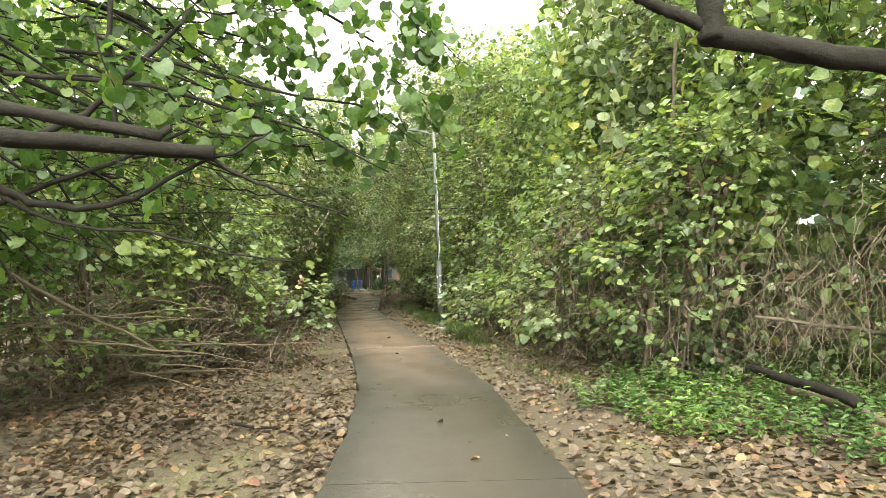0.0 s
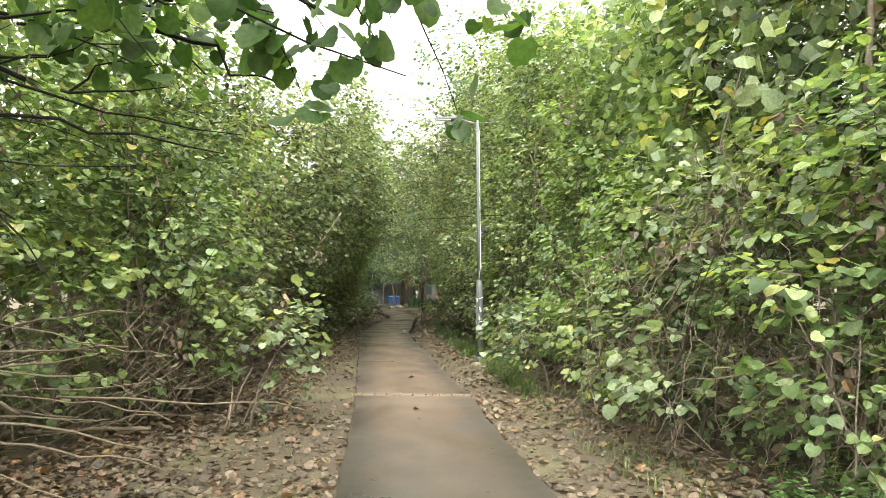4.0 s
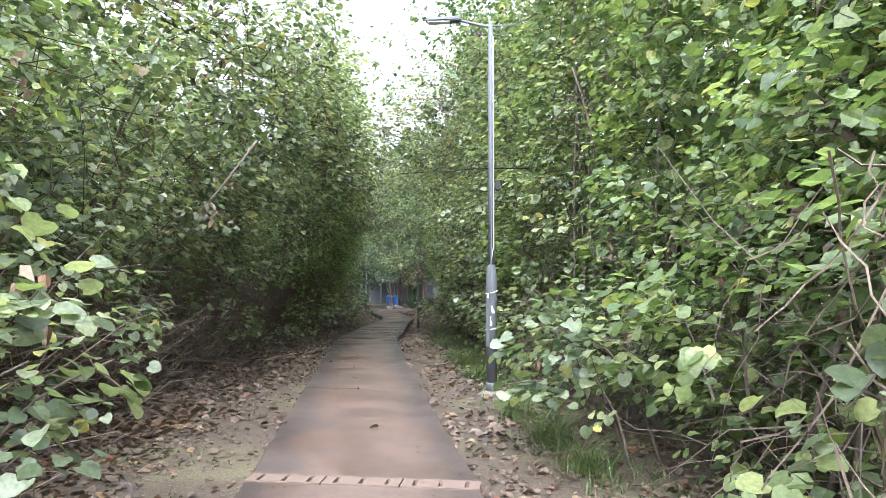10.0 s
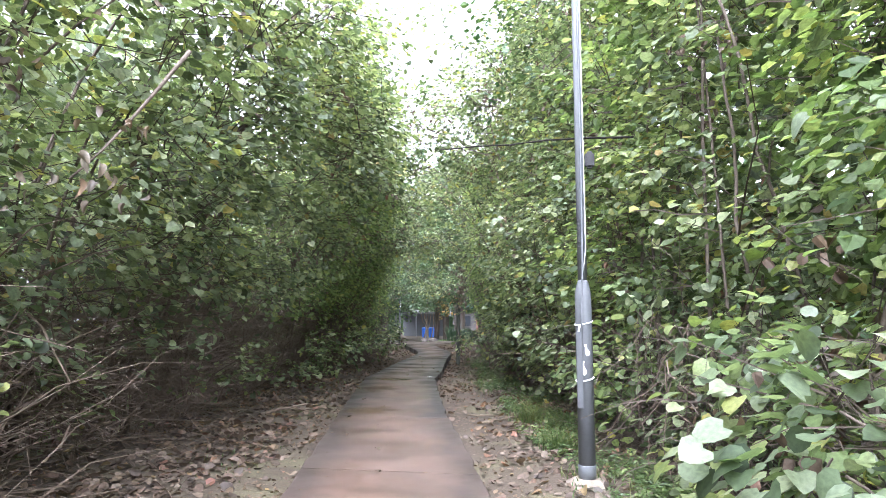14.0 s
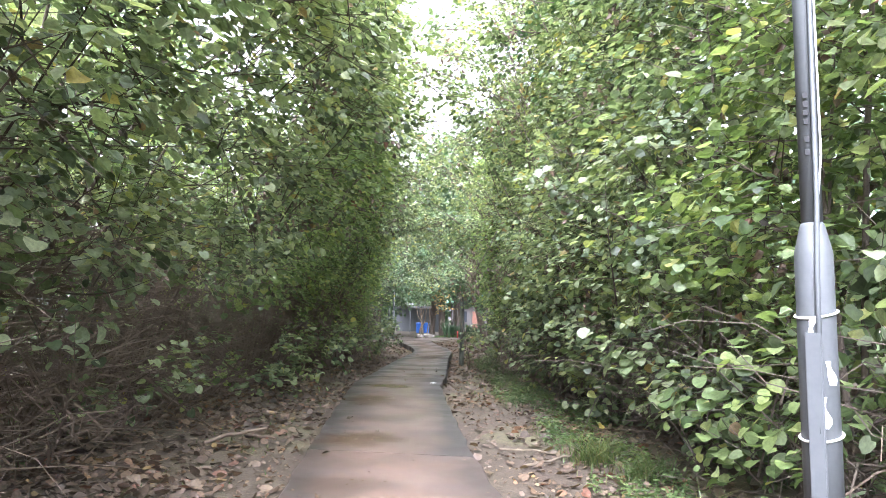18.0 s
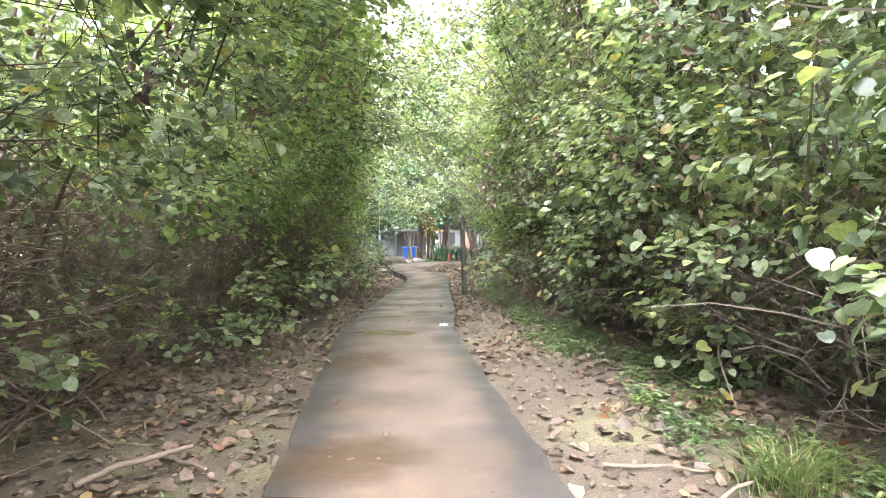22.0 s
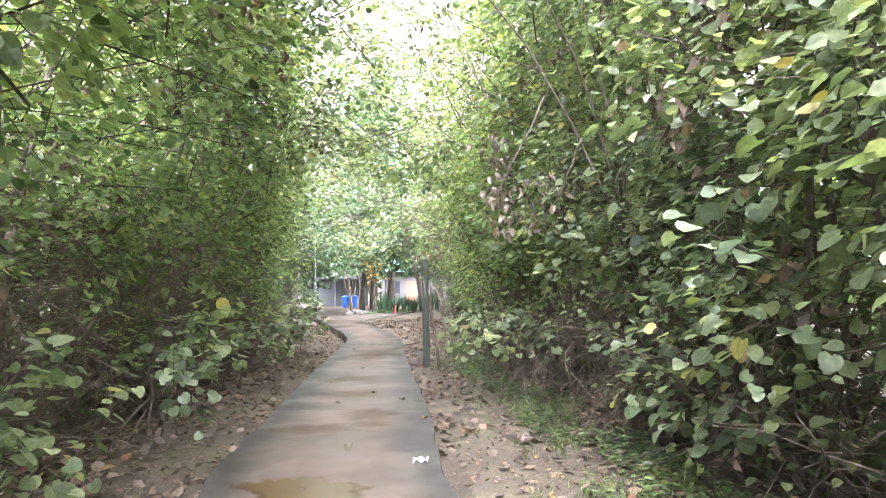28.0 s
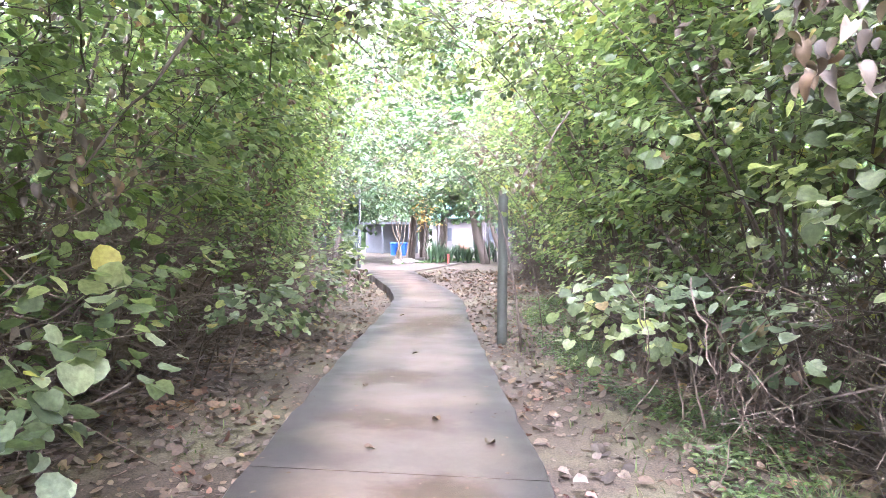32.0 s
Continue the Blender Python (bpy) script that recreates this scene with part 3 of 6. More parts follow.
def bank(rng, face, h, half, prof_z, prof_x, low):
    """Lumps of a leafy bank that faces the path; the profile says how far it leans out at each height."""
    out = []
    z = low + 0.45
    jut = rng.uniform(-0.45, 0.2)
    while z < h:
        for j in (-1, 0, 1):
            rr = rng.uniform(0.4, 0.62) if z < 2.2 else rng.uniform(0.45, 0.95)
            x = float(np.interp(z, prof_z, prof_x)) - 0.5 - rr * 0.95 + rng.normal(-0.1, 0.2) + jut * min(1, z / 2.5)
            out.append((face * x, j * half * 0.72 + rng.normal(0, 0.28), z + rng.normal(0, 0.2), rr, rr * rng.uniform(0.6, 0.85)))
            if z > 1.6 or low < 0.3:
                out.append((face * (x - rng.uniform(0.5, 0.9)), (j + 0.5) * half * 0.6 + rng.normal(0, 0.2), z + 0.35, 0.5, 0.42))
        z += rng.uniform(0.62, 0.95)
    for k in range(3):
        out.append((face * (float(np.interp(h, prof_z, prof_x)) - 0.9 + rng.normal(0, 0.35)), rng.uniform(-1.1, 1.1), h + rng.uniform(-0.5, 0.6), 0.62, 0.5))
    if low > 0.7:
        # a few low shoots in front of the bare twigs
        for k in range(3):
            out.append((face * rng.uniform(-0.5, 0.0), rng.uniform(-1.0, 1.0), rng.uniform(0.35, 1.2), 0.26, 0.2))
    return out


BANK_Z = [0.2, 1.3, 2.5, 4.2, 7.0]


def thicket(name, label, cat, x, y, lumps, seed, n_spray, per=7, size=0.115, low=0.3, face=0.0, back=0.0, twigs=26, dry=6, leafmat=None, group="", stems=4, twig_top=1.9, clear=2.6, spread=0.45, stem_r=0.028, crown_twigs=0, singles=0, under=0, boughs=0, near=False, behind=0, limit=None):
    """A many-stemmed shrub or small tree: stems, bare lower twigs, leafy sprays and a few dead leaves."""
    rng = np.random.default_rng(seed)
    rx = x - face * back
    root = tagged(new(name), label, cat, group)
    gz = float(ground_z(rx, y))
    root.location = (rx, y, gz)
    lumps = [(l[0] + face * back, *l[1:]) for l in lumps]
    top = sorted(range(len(lumps)), key=lambda k: -lumps[k][2])
    for s in range(stems):
        a = s * 2 * math.pi / stems + rng.uniform(-0.5, 0.5)
        b = lumps[top[int(rng.uniform(0, 0.75) * len(top))]]
        st = np.array([0.2 * math.cos(a), 0.3 * math.sin(a), -0.08])
        u = np.linspace(0, 1, 9)[:, None]
        end = np.array([b[0], b[1], b[2]])
        knee = np.array([st[0] * 0.7 + end[0] * 0.3, st[1] * 0.6 + end[1] * 0.4, end[2] * 0.8])
        pts = st * (1 - u) ** 2 + 2 * knee * u * (1 - u) + end * u ** 2 + np.cumsum(rng.normal(0, 0.035, (9, 3)), 0) * u
        limb("stem", pts, rng.uniform(0.5, 1.2) * stem_r, 0.007, M_BARK, root, 6)
    p, d = crown_points(rng, n_spray, lumps, face)
    (lp, lw, up, sz), tw = sprays(rng, p, d, per, size, spread, zmin=max(0.06, low * 0.5))
    ok = off_path(lp[:, 0] + rx, lp[:, 1] + y, lp[:, 2] - 0.25, clear)
    if limit is not None:
        ok &= face * lp[:, 0] < back + 0.1 + np.interp(lp[:, 2], BANK_Z, limit)
        tw = tw[face * tw[:, 2, 0] < back + 0.1 + np.interp(tw[:, 2, 2], BANK_Z, limit)]
    lp, lw, up, sz = lp[ok], lw[ok], up[ok], sz[ok]
    tw = tw[off_path(tw[:, 2, 0] + rx, tw[:, 2, 1] + y, tw[:, 2, 2], clear) & (tw[:, :, 2].min(1) > 0)]
    if singles and len(lp) > 400:
        front = np.argsort(-face * lp[:, 0] + 0.35 * np.abs(lp[:, 2] - 1.3))[: len(lp) // 4]
        pick = rng.choice(front, singles, replace=False)
        for k in pick:
            yv = lw[k] / np.linalg.norm(lw[k])
            xv = np.cross(yv, up[k])
            xv = xv / max(1e-6, np.linalg.norm(xv))
            zv = np.cross(xv, yv)
            m = Matrix([[xv[r] * sz[k], yv[r] * sz[k], zv[r] * sz[k], lp[k][r]] for r in range(3)] + [[0, 0, 0, 1]])
            ob = part("leaf", LEAF[int(k) % len(LEAF)], M_LEAF_ONE, root)
            ob.matrix_basis = m
        rest = np.ones(len(lp), bool)
        rest[pick] = False
        lp, lw, up, sz = lp[rest], lw[rest], up[rest], sz[rest]
    front = (face * lp[:, 0] > back - 0.4) & (lp[:, 2] < 2.2) if near else np.zeros(len(lp), bool)
    for mask, shape in ((front, "round"), (~front, "plain")):
        if mask.any():
            n = int(mask.sum())
            v, q = leaves(lp[mask], lw[mask], up[mask], sz[mask], rng.uniform(0.4, 2.0, n), rng.uniform(0.0, 0.25, n), shape=shape)
            part("foliage", np_mesh("foliage", v, q, shape == "round"), leafmat or M_LEAF, root, "heart-shaped green leaves", "stuff")
    if under:
        # shaded growth behind the front, down to the soil
        n = under
        p = np.stack([face * (back - rng.uniform(1.0, 2.8, n)), rng.uniform(-1.3, 1.3, n), rng.uniform(0.03, 1, n) ** 1.3 * 2.4], 1)
        v, q = leaves(p, rng.normal(0, 0.7, (n, 3)) + np.array([0, 0, -0.6]), rng.normal(0, 0.6, (n, 3)) + np.array([face * 0.4, 0, 0.5]), 0.115 * rng.uniform(0.6, 1.2, n), 2.2, 0.2, shape="plain")
        few = 3 * n // 4
        cut = 6 * few
        part("foliage", np_mesh("foliage", v[:cut], q[: 2 * few]), M_LEAF, root, "shaded inner leaves", "stuff")
        part("withered_foliage", np_mesh("withered_foliage", v[cut:], q[2 * few:] - cut), M_DRY, root, "dead leaves caught among the twigs", "stuff")
    if behind:
        # inner crown, further from the path
        n = behind
        zt = max(l[2] for l in lumps)
        p = np.stack([face * (back - rng.uniform(1.3, 3.4, n)), rng.uniform(-1.3, 1.3, n), rng.uniform(1.8, zt + 0.2, n)], 1)
        v, q = leaves(p, rng.normal(0, 0.7, (n, 3)) + np.array([0, 0, -0.5]), rng.normal(0, 0.6, (n, 3)) + np.array([face * 0.5, 0, 0.5]), 0.19 * rng.uniform(0.6, 1.2, n), 1.0, 0.1, shape="plain")
        part("foliage", np_mesh("foliage", v, q), leafmat or M_LEAF, root, "inner leaves of the crown", "stuff")
    if boughs:
        # long bare boughs that arch out of the foot of the shrub
        n = boughs
        st = np.stack([face * (back - rng.uniform(0.5, 1.8, n)), rng.uniform(-1.2, 1.2, n), rng.uniform(-0.05, 0.9, n)], 1)
        en = st + np.stack([face * rng.uniform(-0.4, 0.55, n), rng.normal(0, 1.25, n), rng.uniform(-0.2, 1.5, n)], 1)
        en[:, 2] = np.maximum(en[:, 2], 0.05)
        t = np.linspace(0, 1, 7)[None, :, None]
        pts = st[:, None] * (1 - t) + en[:, None] * t
        pts[:, :, 2] += (rng.uniform(-0.1, 0.45, (n, 1)) * 4 * (t * (1 - t))[:, :, 0])
        pts = pts + np.cumsum(rng.normal(0, 0.022, pts.shape), 1) * np.minimum(1, 3 * t)
        mx = pts[:, :, 0] + rx
        ok = off_path(mx, pts[:, :, 1] + y, pts[:, :, 2], clear).all(1)
        pts = pts[ok]
        if len(pts):
            v, q = tubes(pts, np.linspace(1, 0.3, 7)[None] * rng.uniform(0.005, 0.017, (len(pts), 1)), 3)
            part("bare_bough_tangle", np_mesh("bare_bough_tangle", v, q), M_BARK if face < 0 else M_TWIG, root, "crossing bare grey-brown boughs", "stuff")
    tw = tw[::4, ::2]
    rad = np.repeat(np.array([[0.007, 0.002]]), len(tw), 0)
    v, q = tubes(tw, rad, 3)
    part("leafy_twig_growth", np_mesh("leafy_twig_growth", v, q), M_BRANCH, root, "thin brown leafy twigs", "stuff")
    if twigs:
        n = twigs
        st = np.stack([face * (back + rng.uniform(-1.5, -0.12 if face > 0 else -0.4, n)) + (0 if face else 1) * rng.uniform(-1.5, 1.5, n), rng.uniform(-1.3, 1.3, n), rng.uniform(0.02, twig_top, n)], 1)
        a = rng.uniform(0, 2 * math.pi, n)
        ln = rng.uniform(0.6, 2.2, n)
        en = st + np.stack([0.55 * np.cos(a) * ln, np.sin(a) * ln, rng.normal(0.08, 0.26, n) * ln], 1)
        en[:, 2] = np.maximum(en[:, 2], 0.03)
        ok = off_path(en[:, 0] + rx, en[:, 1] + y, en[:, 2], clear)
        st, en = st[ok], en[ok]
        t = np.linspace(0, 1, 4)[None, :, None]
        pts = st[:, None] * (1 - t) + en[:, None] * t
        w = rng.normal(0, 0.06, pts.shape)
        w[:, 0] = 0
        pts = pts + np.cumsum(w, 1)
        pts[:, :, 2] = np.maximum(pts[:, :, 2] + rng.uniform(-0.1, 0.2, (len(st), 1)) * 4 * (t * (1 - t))[:, :, 0], 0.02)
        rad = np.linspace(1, 0.3, 4)[None] * rng.uniform(0.003, 0.012 if face > 0 else 0.009, (len(pts), 1))
        v, q = tubes(pts, rad, 3)
        part("bare_twig_tangle", np_mesh("bare_twig_tangle", v, q), M_BARK if face < 0 else M_TWIG, root, "tangle of bare grey-brown twigs", "stuff")
    if crown_twigs:
        n = crown_twigs * 4
        p, d = crown_points(rng, n, lumps, face)
        en = p + np.stack([face * rng.uniform(0.2, 1.5, n), rng.normal(0, 1.1, n), rng.normal(0.25, 0.45, n)], 1)
        ok = off_path(en[:, 0] + rx, en[:, 1] + y, en[:, 2] - 0.3, clear) & (p[:, 2] > 1.5)
        if limit is not None:
            ok &= face * en[:, 0] < back + np.interp(en[:, 2], BANK_Z, limit)
        p, en = p[ok], en[ok]
        t = np.linspace(0, 1, 5)[None, :, None]
        pts = (p * 1.2 - en * 0.2)[:, None] * (1 - t) + en[:, None] * t
        pts = pts + np.cumsum(rng.normal(0, 0.05, pts.shape), 1) * t
        if len(pts):
            v, q = tubes(pts, np.linspace(1, 0.25, 5)[None] * rng.uniform(0.004, 0.013, (len(pts), 1)), 3)
            part("bare_branch_growth", np_mesh("bare_branch_growth", v, q), M_BRANCH, root, "dark thin bare branches", "stuff")
    if dry:
        p, d = crown_points(rng, dry, lumps, face)
        m = 8
        pp = np.repeat(p, m, 0) + rng.normal(0, 0.08, (dry * m, 3)) * np.array([1, 1, 2.0])
        pp = pp[off_path(pp[:, 0] + rx, pp[:, 1] + y, pp[:, 2] - 0.2, clear)]
        if len(pp):
            w = rng.normal(0, 0.4, (len(pp), 3)) + np.array([0, 0, -1.0])
            v, q = leaves(pp, w, rng.normal(0, 1, (len(pp), 3)), size * rng.uniform(0.6, 1.1, len(pp)), rng.uniform(2, 5, len(pp)), 0.3, 0.7, shape="plain")
            part("withered_foliage", np_mesh("withered_foliage", v, q), M_DRY, root, "curled brown dead leaves", "stuff")
    return root


# distance of the two leafy banks from the path's edges, at the foot, at waist and head height and high up (less than 0: over the path)
LY = [-20, -9, -6.5, -5.2, -4, -2.5, -1.3, 0.5, 2.5, 4, 5.5, 8.7, 11, 13.5, 15, 17, 19, 21, 25, 30, 38]
LO = [5.2, 5.0, 4.2, 3.6, 3.0, 1.9, 1.6, 1.8, 2.0, 2.2, 1.8, 2.0, 2.2, 2.2, 1.7, 1.5, 1.5, 1.4, 1.8, 2.1, 2.5]
LW = [5.0, 4.6, 3.4, 2.6, 2.2, 1.1, 0.9, 1.3, 1.6, 1.7, 1.2, 1.3, 1.6, 1.6, 0.9, 1.0, 0.9, 0.7, 1.2, 1.7, 2.1]
LM = [5.0, 4.2, 3.2, 2.4, 2.0, 1.3, 1.1, 1.0, 0.8, 0.6, 0.7, 0.6, 0.6, 1.1, 0.9, 0.8, 0.4, 0.4, 0.9, 1.4, 2.0]
LH = [5.0, 4.6, 3.6, 2.8, 2.2, 1.7, 1.5, 1.1, 0.1, -0.5, -0.9, -1.3, -1.3, -1.1, -0.9, -0.5, -0.2, 0.1, 0.5, 0.8, 1.2]
RY = [-20, -9, -6.6, -5.6, -5, -3.5, -2, -0.5, 1, 3, 6, 8.5, 12, 14, 17, 20, 23, 27, 33, 40]
RO = [5.4, 5.0, 4.0, 3.0, 1.7, 1.2, 0.95, 0.95, 1.4, 1.5, 1.5, 1.5, 2.2, 1.7, 1.8, 1.7, 1.5, 2.0, 2.8, 3.6]
RW = [5.2, 4.6, 3.6, 2.7, 1.35, 0.9, 0.8, 0.85, 1.3, 1.4, 1.25, 1.0, 1.4, 1.1, 1.2, 1.3, 1.1, 1.5, 2.2, 3.0]
RM = [5.2, 4.6, 3.6, 2.7, 1.5, 1.3, 1.25, 1.35, 1.7, 1.5, 1.1, 0.5, 0.9, 0.9, 1.0, 1.0, 0.8, 1.0, 1.6, 2.4]
RH = [5.4, 5.0, 3.8, 3.2, 2.9, 2.9, 2.7, 2.6, 2.6, 1.6, 1.4, 0.9, 1.3, 1.3, 1.2, 0.8, 0.7, 0.6, 0.9, 1.6]


def skin_l(y):
    return float(edge_l(y) - np.interp(y, LY, LO))


def skin_r(y):
    return float(edge_r(y) + np.interp(y, RY, RO))


def lean_of(y, ys, low, waist, mid, high):
    """How far a bank leans out past its foot, at five heights."""
    o, w, m, t = (float(np.interp(y, ys, k)) for k in (low, waist, mid, high))
    return [0.0, o - w, o - m, o - t, (o - t) * 0.85]


hedge_rng = np.random.default_rng(5)
for i, y in enumerate(np.arange(-10, 40, 2.0)):
    h = float(np.interp(y, [-16, -4, -2, 0, 2.8, 5, 9, 12, 16, 20, 30, 40], [5.0, 5.6, 5.4, 5.0, 5.5, 6.2, 6.9, 7.2, 7.4, 7.4, 7.4, 7.4])) * hedge_rng.uniform(0.88, 1.08)
    dark = 0 < y < 28
    twiggy = 3.5 < y < 18
    lean = lean_of(y, LY, LO, LW, LM, LH)
    lum = bank(hedge_rng, 1, h, 1.15, BANK_Z, lean, 0.7 if y > 17 else 1.6 if y > 13 else 1.9 if y > 5 else 1.2 if dark else 0.6)
    # the two ends of this bank look better lit, so they take the lightened leaf
    thicket("hibiscus_thicket", "dense shrub with heart-shaped leaves over a dark tangle of bare twigs", "shrub", skin_l(y), y, lum, 100 + i,
            int((62 if y < -9 or y > 25 else 134 if twiggy else 108) * h), 7, 0.1, low=0.5, face=1, back=1.1, twigs=560 if 5 < y < 21 else 420 if dark else 200, dry=14 if y < 12 else 55, group="shrubs along the path", stems=4, twig_top=2.4 if 5 < y < 19 else 1.6, leafmat=M_LEAF_BRIGHT if y < 0 or y > 10 else M_LEAF,
            crown_twigs=40 if twiggy else 14, singles=100 if -8 < y < 24 else 0, behind=1100, under=350 if 4 < y < 20 else 800, boughs=120 if dark else 90, spread=0.42, near=-7 < y < 21, limit=lean)
for i, y in enumerate(np.arange(-10.2, 40, 1.9)):
    h = float(np.interp(y, [-16, 0, 4, 7, 13, 18, 26, 40], [5.4, 6.4, 6.8, 8.2, 9.0, 9.0, 8.6, 8.0])) * hedge_rng.uniform(0.85, 1.1)
    lean = lean_of(y, RY, RO, RW, RM, RH)
    lum = bank(hedge_rng, -1, h, 1.1, BANK_Z, lean, 0.0 if y < 12 else 0.35 if y < 17 else 0.6)
    # lightened leaf colour stands in for stronger light on most near and far shrubs
    thicket("hibiscus_thicket", "dense shrub with large heart-shaped leaves growing to the ground", "shrub", skin_r(y), y, lum, 300 + i,
            int((62 if y < -9 or y > 25 else 128 if y < 8 else 132) * h), 7, 0.108 if y < 4 else 0.1, low=0.12, face=-1, back=1.0, twigs=60 if y < 3 else 130 if y < 9 else 300, dry=34 if y < 0 else 18 if y < 6 else 18 if y < 12 else 60, group="shrubs along the path", stems=4, twig_top=1.3,
            leafmat=M_LEAF_BRIGHT if (y < 8 and i % 4 or y > 19) else M_LEAF, crown_twigs=34 if y < 2 else 16 if y < 14 else 24, singles=110 if -8 < y < 24 else 0, behind=1200, under=700 if y < 8 else 1300, boughs=20 if y < -1 else 6 if y < 4 else 16 if y < 10 else 45 if y < 16 else 60, spread=0.42, near=-7 < y < 21, limit=lean)
thicket("tall_thicket", "tall leafy tree standing behind the shrubs", "tree", 8.3, -2.8, heap(hedge_rng, 7.5, 2.6, 0.4, (0, 0), 11), 490, 480, 7, 0.2, low=0.3, twigs=40, dry=6, stems=4, group="trees behind the shrubs", spread=0.6, clear=2.9)
# tall tree with small blue-green leaves above the shrubs
thicket("tall_tree", "tall slender tree with small blue-green leaves", "tree", 1.8, 12.4, heap(hedge_rng, 11.5, 2.2, 4.5, (-2.2, 0), 12), 480, 330, 8, 0.12, low=3.0, twigs=0, dry=0, leafmat=M_FAR, stems=3, spread=0.5, clear=5.0, stem_r=0.035)
# leafy shoots that reach out towards the path
for i, (x, y, z, r, f) in enumerate([(-5.35, 16.3, 0.75, 0.5, 1), (-1.3, -2.3, 1.3, 0.55, 1), (-5.9, 20.5, 0.9, 0.45, 1), (1.75, 1.2, 0.8, 0.55, -1), (-1.9, 19.3, 0.8, 0.45, -1), (-3.3, 23.3, 2.3, 0.45, -1), (-5.4, 13.2, 0.5, 0.4, 1), (-6.5, 23.6, 0.7, 0.5, 1), (-6.4, 26.4, 0.9, 0.5, 1)]):
    lum = [(hedge_rng.normal(0, 0.25), hedge_rng.normal(0, 0.35), z + hedge_rng.normal(0, 0.25), r * 0.7, r * 0.55) for k in range(4)]
    thicket("low_shrub", "low leafy shoot of pale heart-shaped leaves beside the path", "shrub", x, y, lum, 750 + i, 42, 7, 0.105, low=0.2, face=f, back=0.5, twigs=8, dry=1, near=True, group="low shoots", stems=3, stem_r=0.015)
# crowns that lean over the path further on
ARCH = [(13.5, 1, 5.6, 2.2), (15.0, 1, 5.4, 4.0), (17.0, 1, 4.9, 4.4), (19.5, 1, 4.6, 4.8), (18.5, -1, 4.4, 1.4), (21, -1, 4.2, 2.4), (22.5, 1, 4.2, 4.2), (24, 1, 4.2, 3.6), (26.5, -1, 3.9, 3.6), (29.5, 1, 3.5, 4.2), (32, -1, 3.1, 4.4), (34.5, 1, 2.6, 4.4), (36.5, -1, 2.4, 4.0), (38.5, 1, 2.3, 3.8), (41, -1, 2.3, 3.4)]
for i, (y, side, z, tall) in enumerate(ARCH):
    mid = float(edge_l(min(y, 39)) + edge_r(min(y, 39))) / 2
    x = skin_l(y) if side < 0 else skin_r(y)
    reach = 0.75 if y < 16 else 0.6 if side < 0 and y < 28 else 1.3
    lum = []
    for k in range(16):
        f = (k % 6) / 5
        rr = hedge_rng.uniform(0.45, 0.85)
        lum.append(((mid - x) * f * reach + hedge_rng.normal(0, 0.25), hedge_rng.normal(0, 0.9), z + 0.5 * math.sin(2.2 * f) + tall * (k // 6) * hedge_rng.uniform(0.3, 0.5) + hedge_rng.normal(0, 0.25), rr, rr * 0.7))
    thicket("arching_tree", "slender tree whose leafy crown leans over the path", "tree", x, y, lum, 700 + i, 230 if y < 24 else 330, 7, 0.108, low=2.2, face=-side, back=0.9, twigs=0, dry=5,
            leafmat=M_FAR if y > 33 else M_LEAF, group="trees over the path", stems=5, clear=1.85 if y > 33 else 2.1 if y > 26 else 2.6, stem_r=0.02, crown_twigs=20)
# taller growth behind, which closes the view on both sides
for i, y in enumerate(np.arange(-9, 46, 4.0)):
    hl = float(np.interp(y, [-16, 0, 14, 40], [5.8, 7.2, 7.8, 7.2])) * hedge_rng.uniform(0.9, 1.1)
    hr = float(np.interp(y, [-16, -4, 8, 40], [8.0, 9.6, 9.4, 8.6])) * hedge_rng.uniform(0.9, 1.1)
    thicket("tall_thicket", "tall leafy tree standing behind the shrubs", "tree", skin_l(min(y, 38)) - 4.2, y, heap(hedge_rng, hl, 2.7, 0.2, (0, 0), 11), 500 + i, 230, 7, 0.2, low=0.3, twigs=40, dry=0, stems=4, group="trees behind the shrubs", spread=0.6, clear=2.9)
    thicket("tall_thicket", "tall vine-covered tree standing behind the shrubs", "tree", skin_r(min(y, 30)) + (4.2 if y < 12 else 3.8), y, heap(hedge_rng, hr, 2.7, 0.2, (0, 0), 13), 600 + i, 180, 7, 0.2, low=0.3, twigs=40, dry=0, stems=4, leafmat=M_LEAF_BRIGHT if i % 2 else M_LEAF, group="trees behind the shrubs", spread=0.6, clear=2.9)


def far_wood(name, x0, y0, x1, y1, h, n, seed, size=0.42, deep=2.6):
    """A deep belt of distant leaves."""
    rng = np.random.default_rng(seed)
    t = rng.uniform(0, 1, n)
    top = h * (0.75 + 0.25 * np.sin(t * 23 + seed) * np.sin(t * 9 + 1))
    z = rng.uniform(0.0, 1, n) ** 0.8 * top
    p = np.stack([x0 + (x1 - x0) * t, y0 + (y1 - y0) * t, z], 1) + np.clip(rng.normal(0, 1, (n, 3)), -2, 2) * np.array([deep, deep, 0.3])
    p[:, 2] = np.maximum(p[:, 2], 0.2)
    v, q = leaves(p, rng.normal(0, 1, (n, 3)) - np.array([0, 0, 0.5]), rng.normal(0, 0.6, (n, 3)) + np.array([0, 0, 0.8]), size * rng.uniform(0.6, 1.3, n), rng.uniform(0.4, 2, n), shape="plain")
    me = np_mesh(name, v, q)
    tagged(part(name, me, M_FAR), "belt of dense green woodland", "woods", kind="stuff")


far_wood("far_woods", -16.0, -24, -19.0, 60, 8.5, 5000, 31, 0.68)
far_wood("far_woods", 13, -26, 8.5, 72, 10.0, 5500, 32, 0.68)
far_wood("far_woods", -40, 78, 24, 78, 17.0, 11000, 33, 0.85)
far_wood("far_woods", -20, -26, 16, -26, 7.0, 2600, 34, 0.5, 1.6)


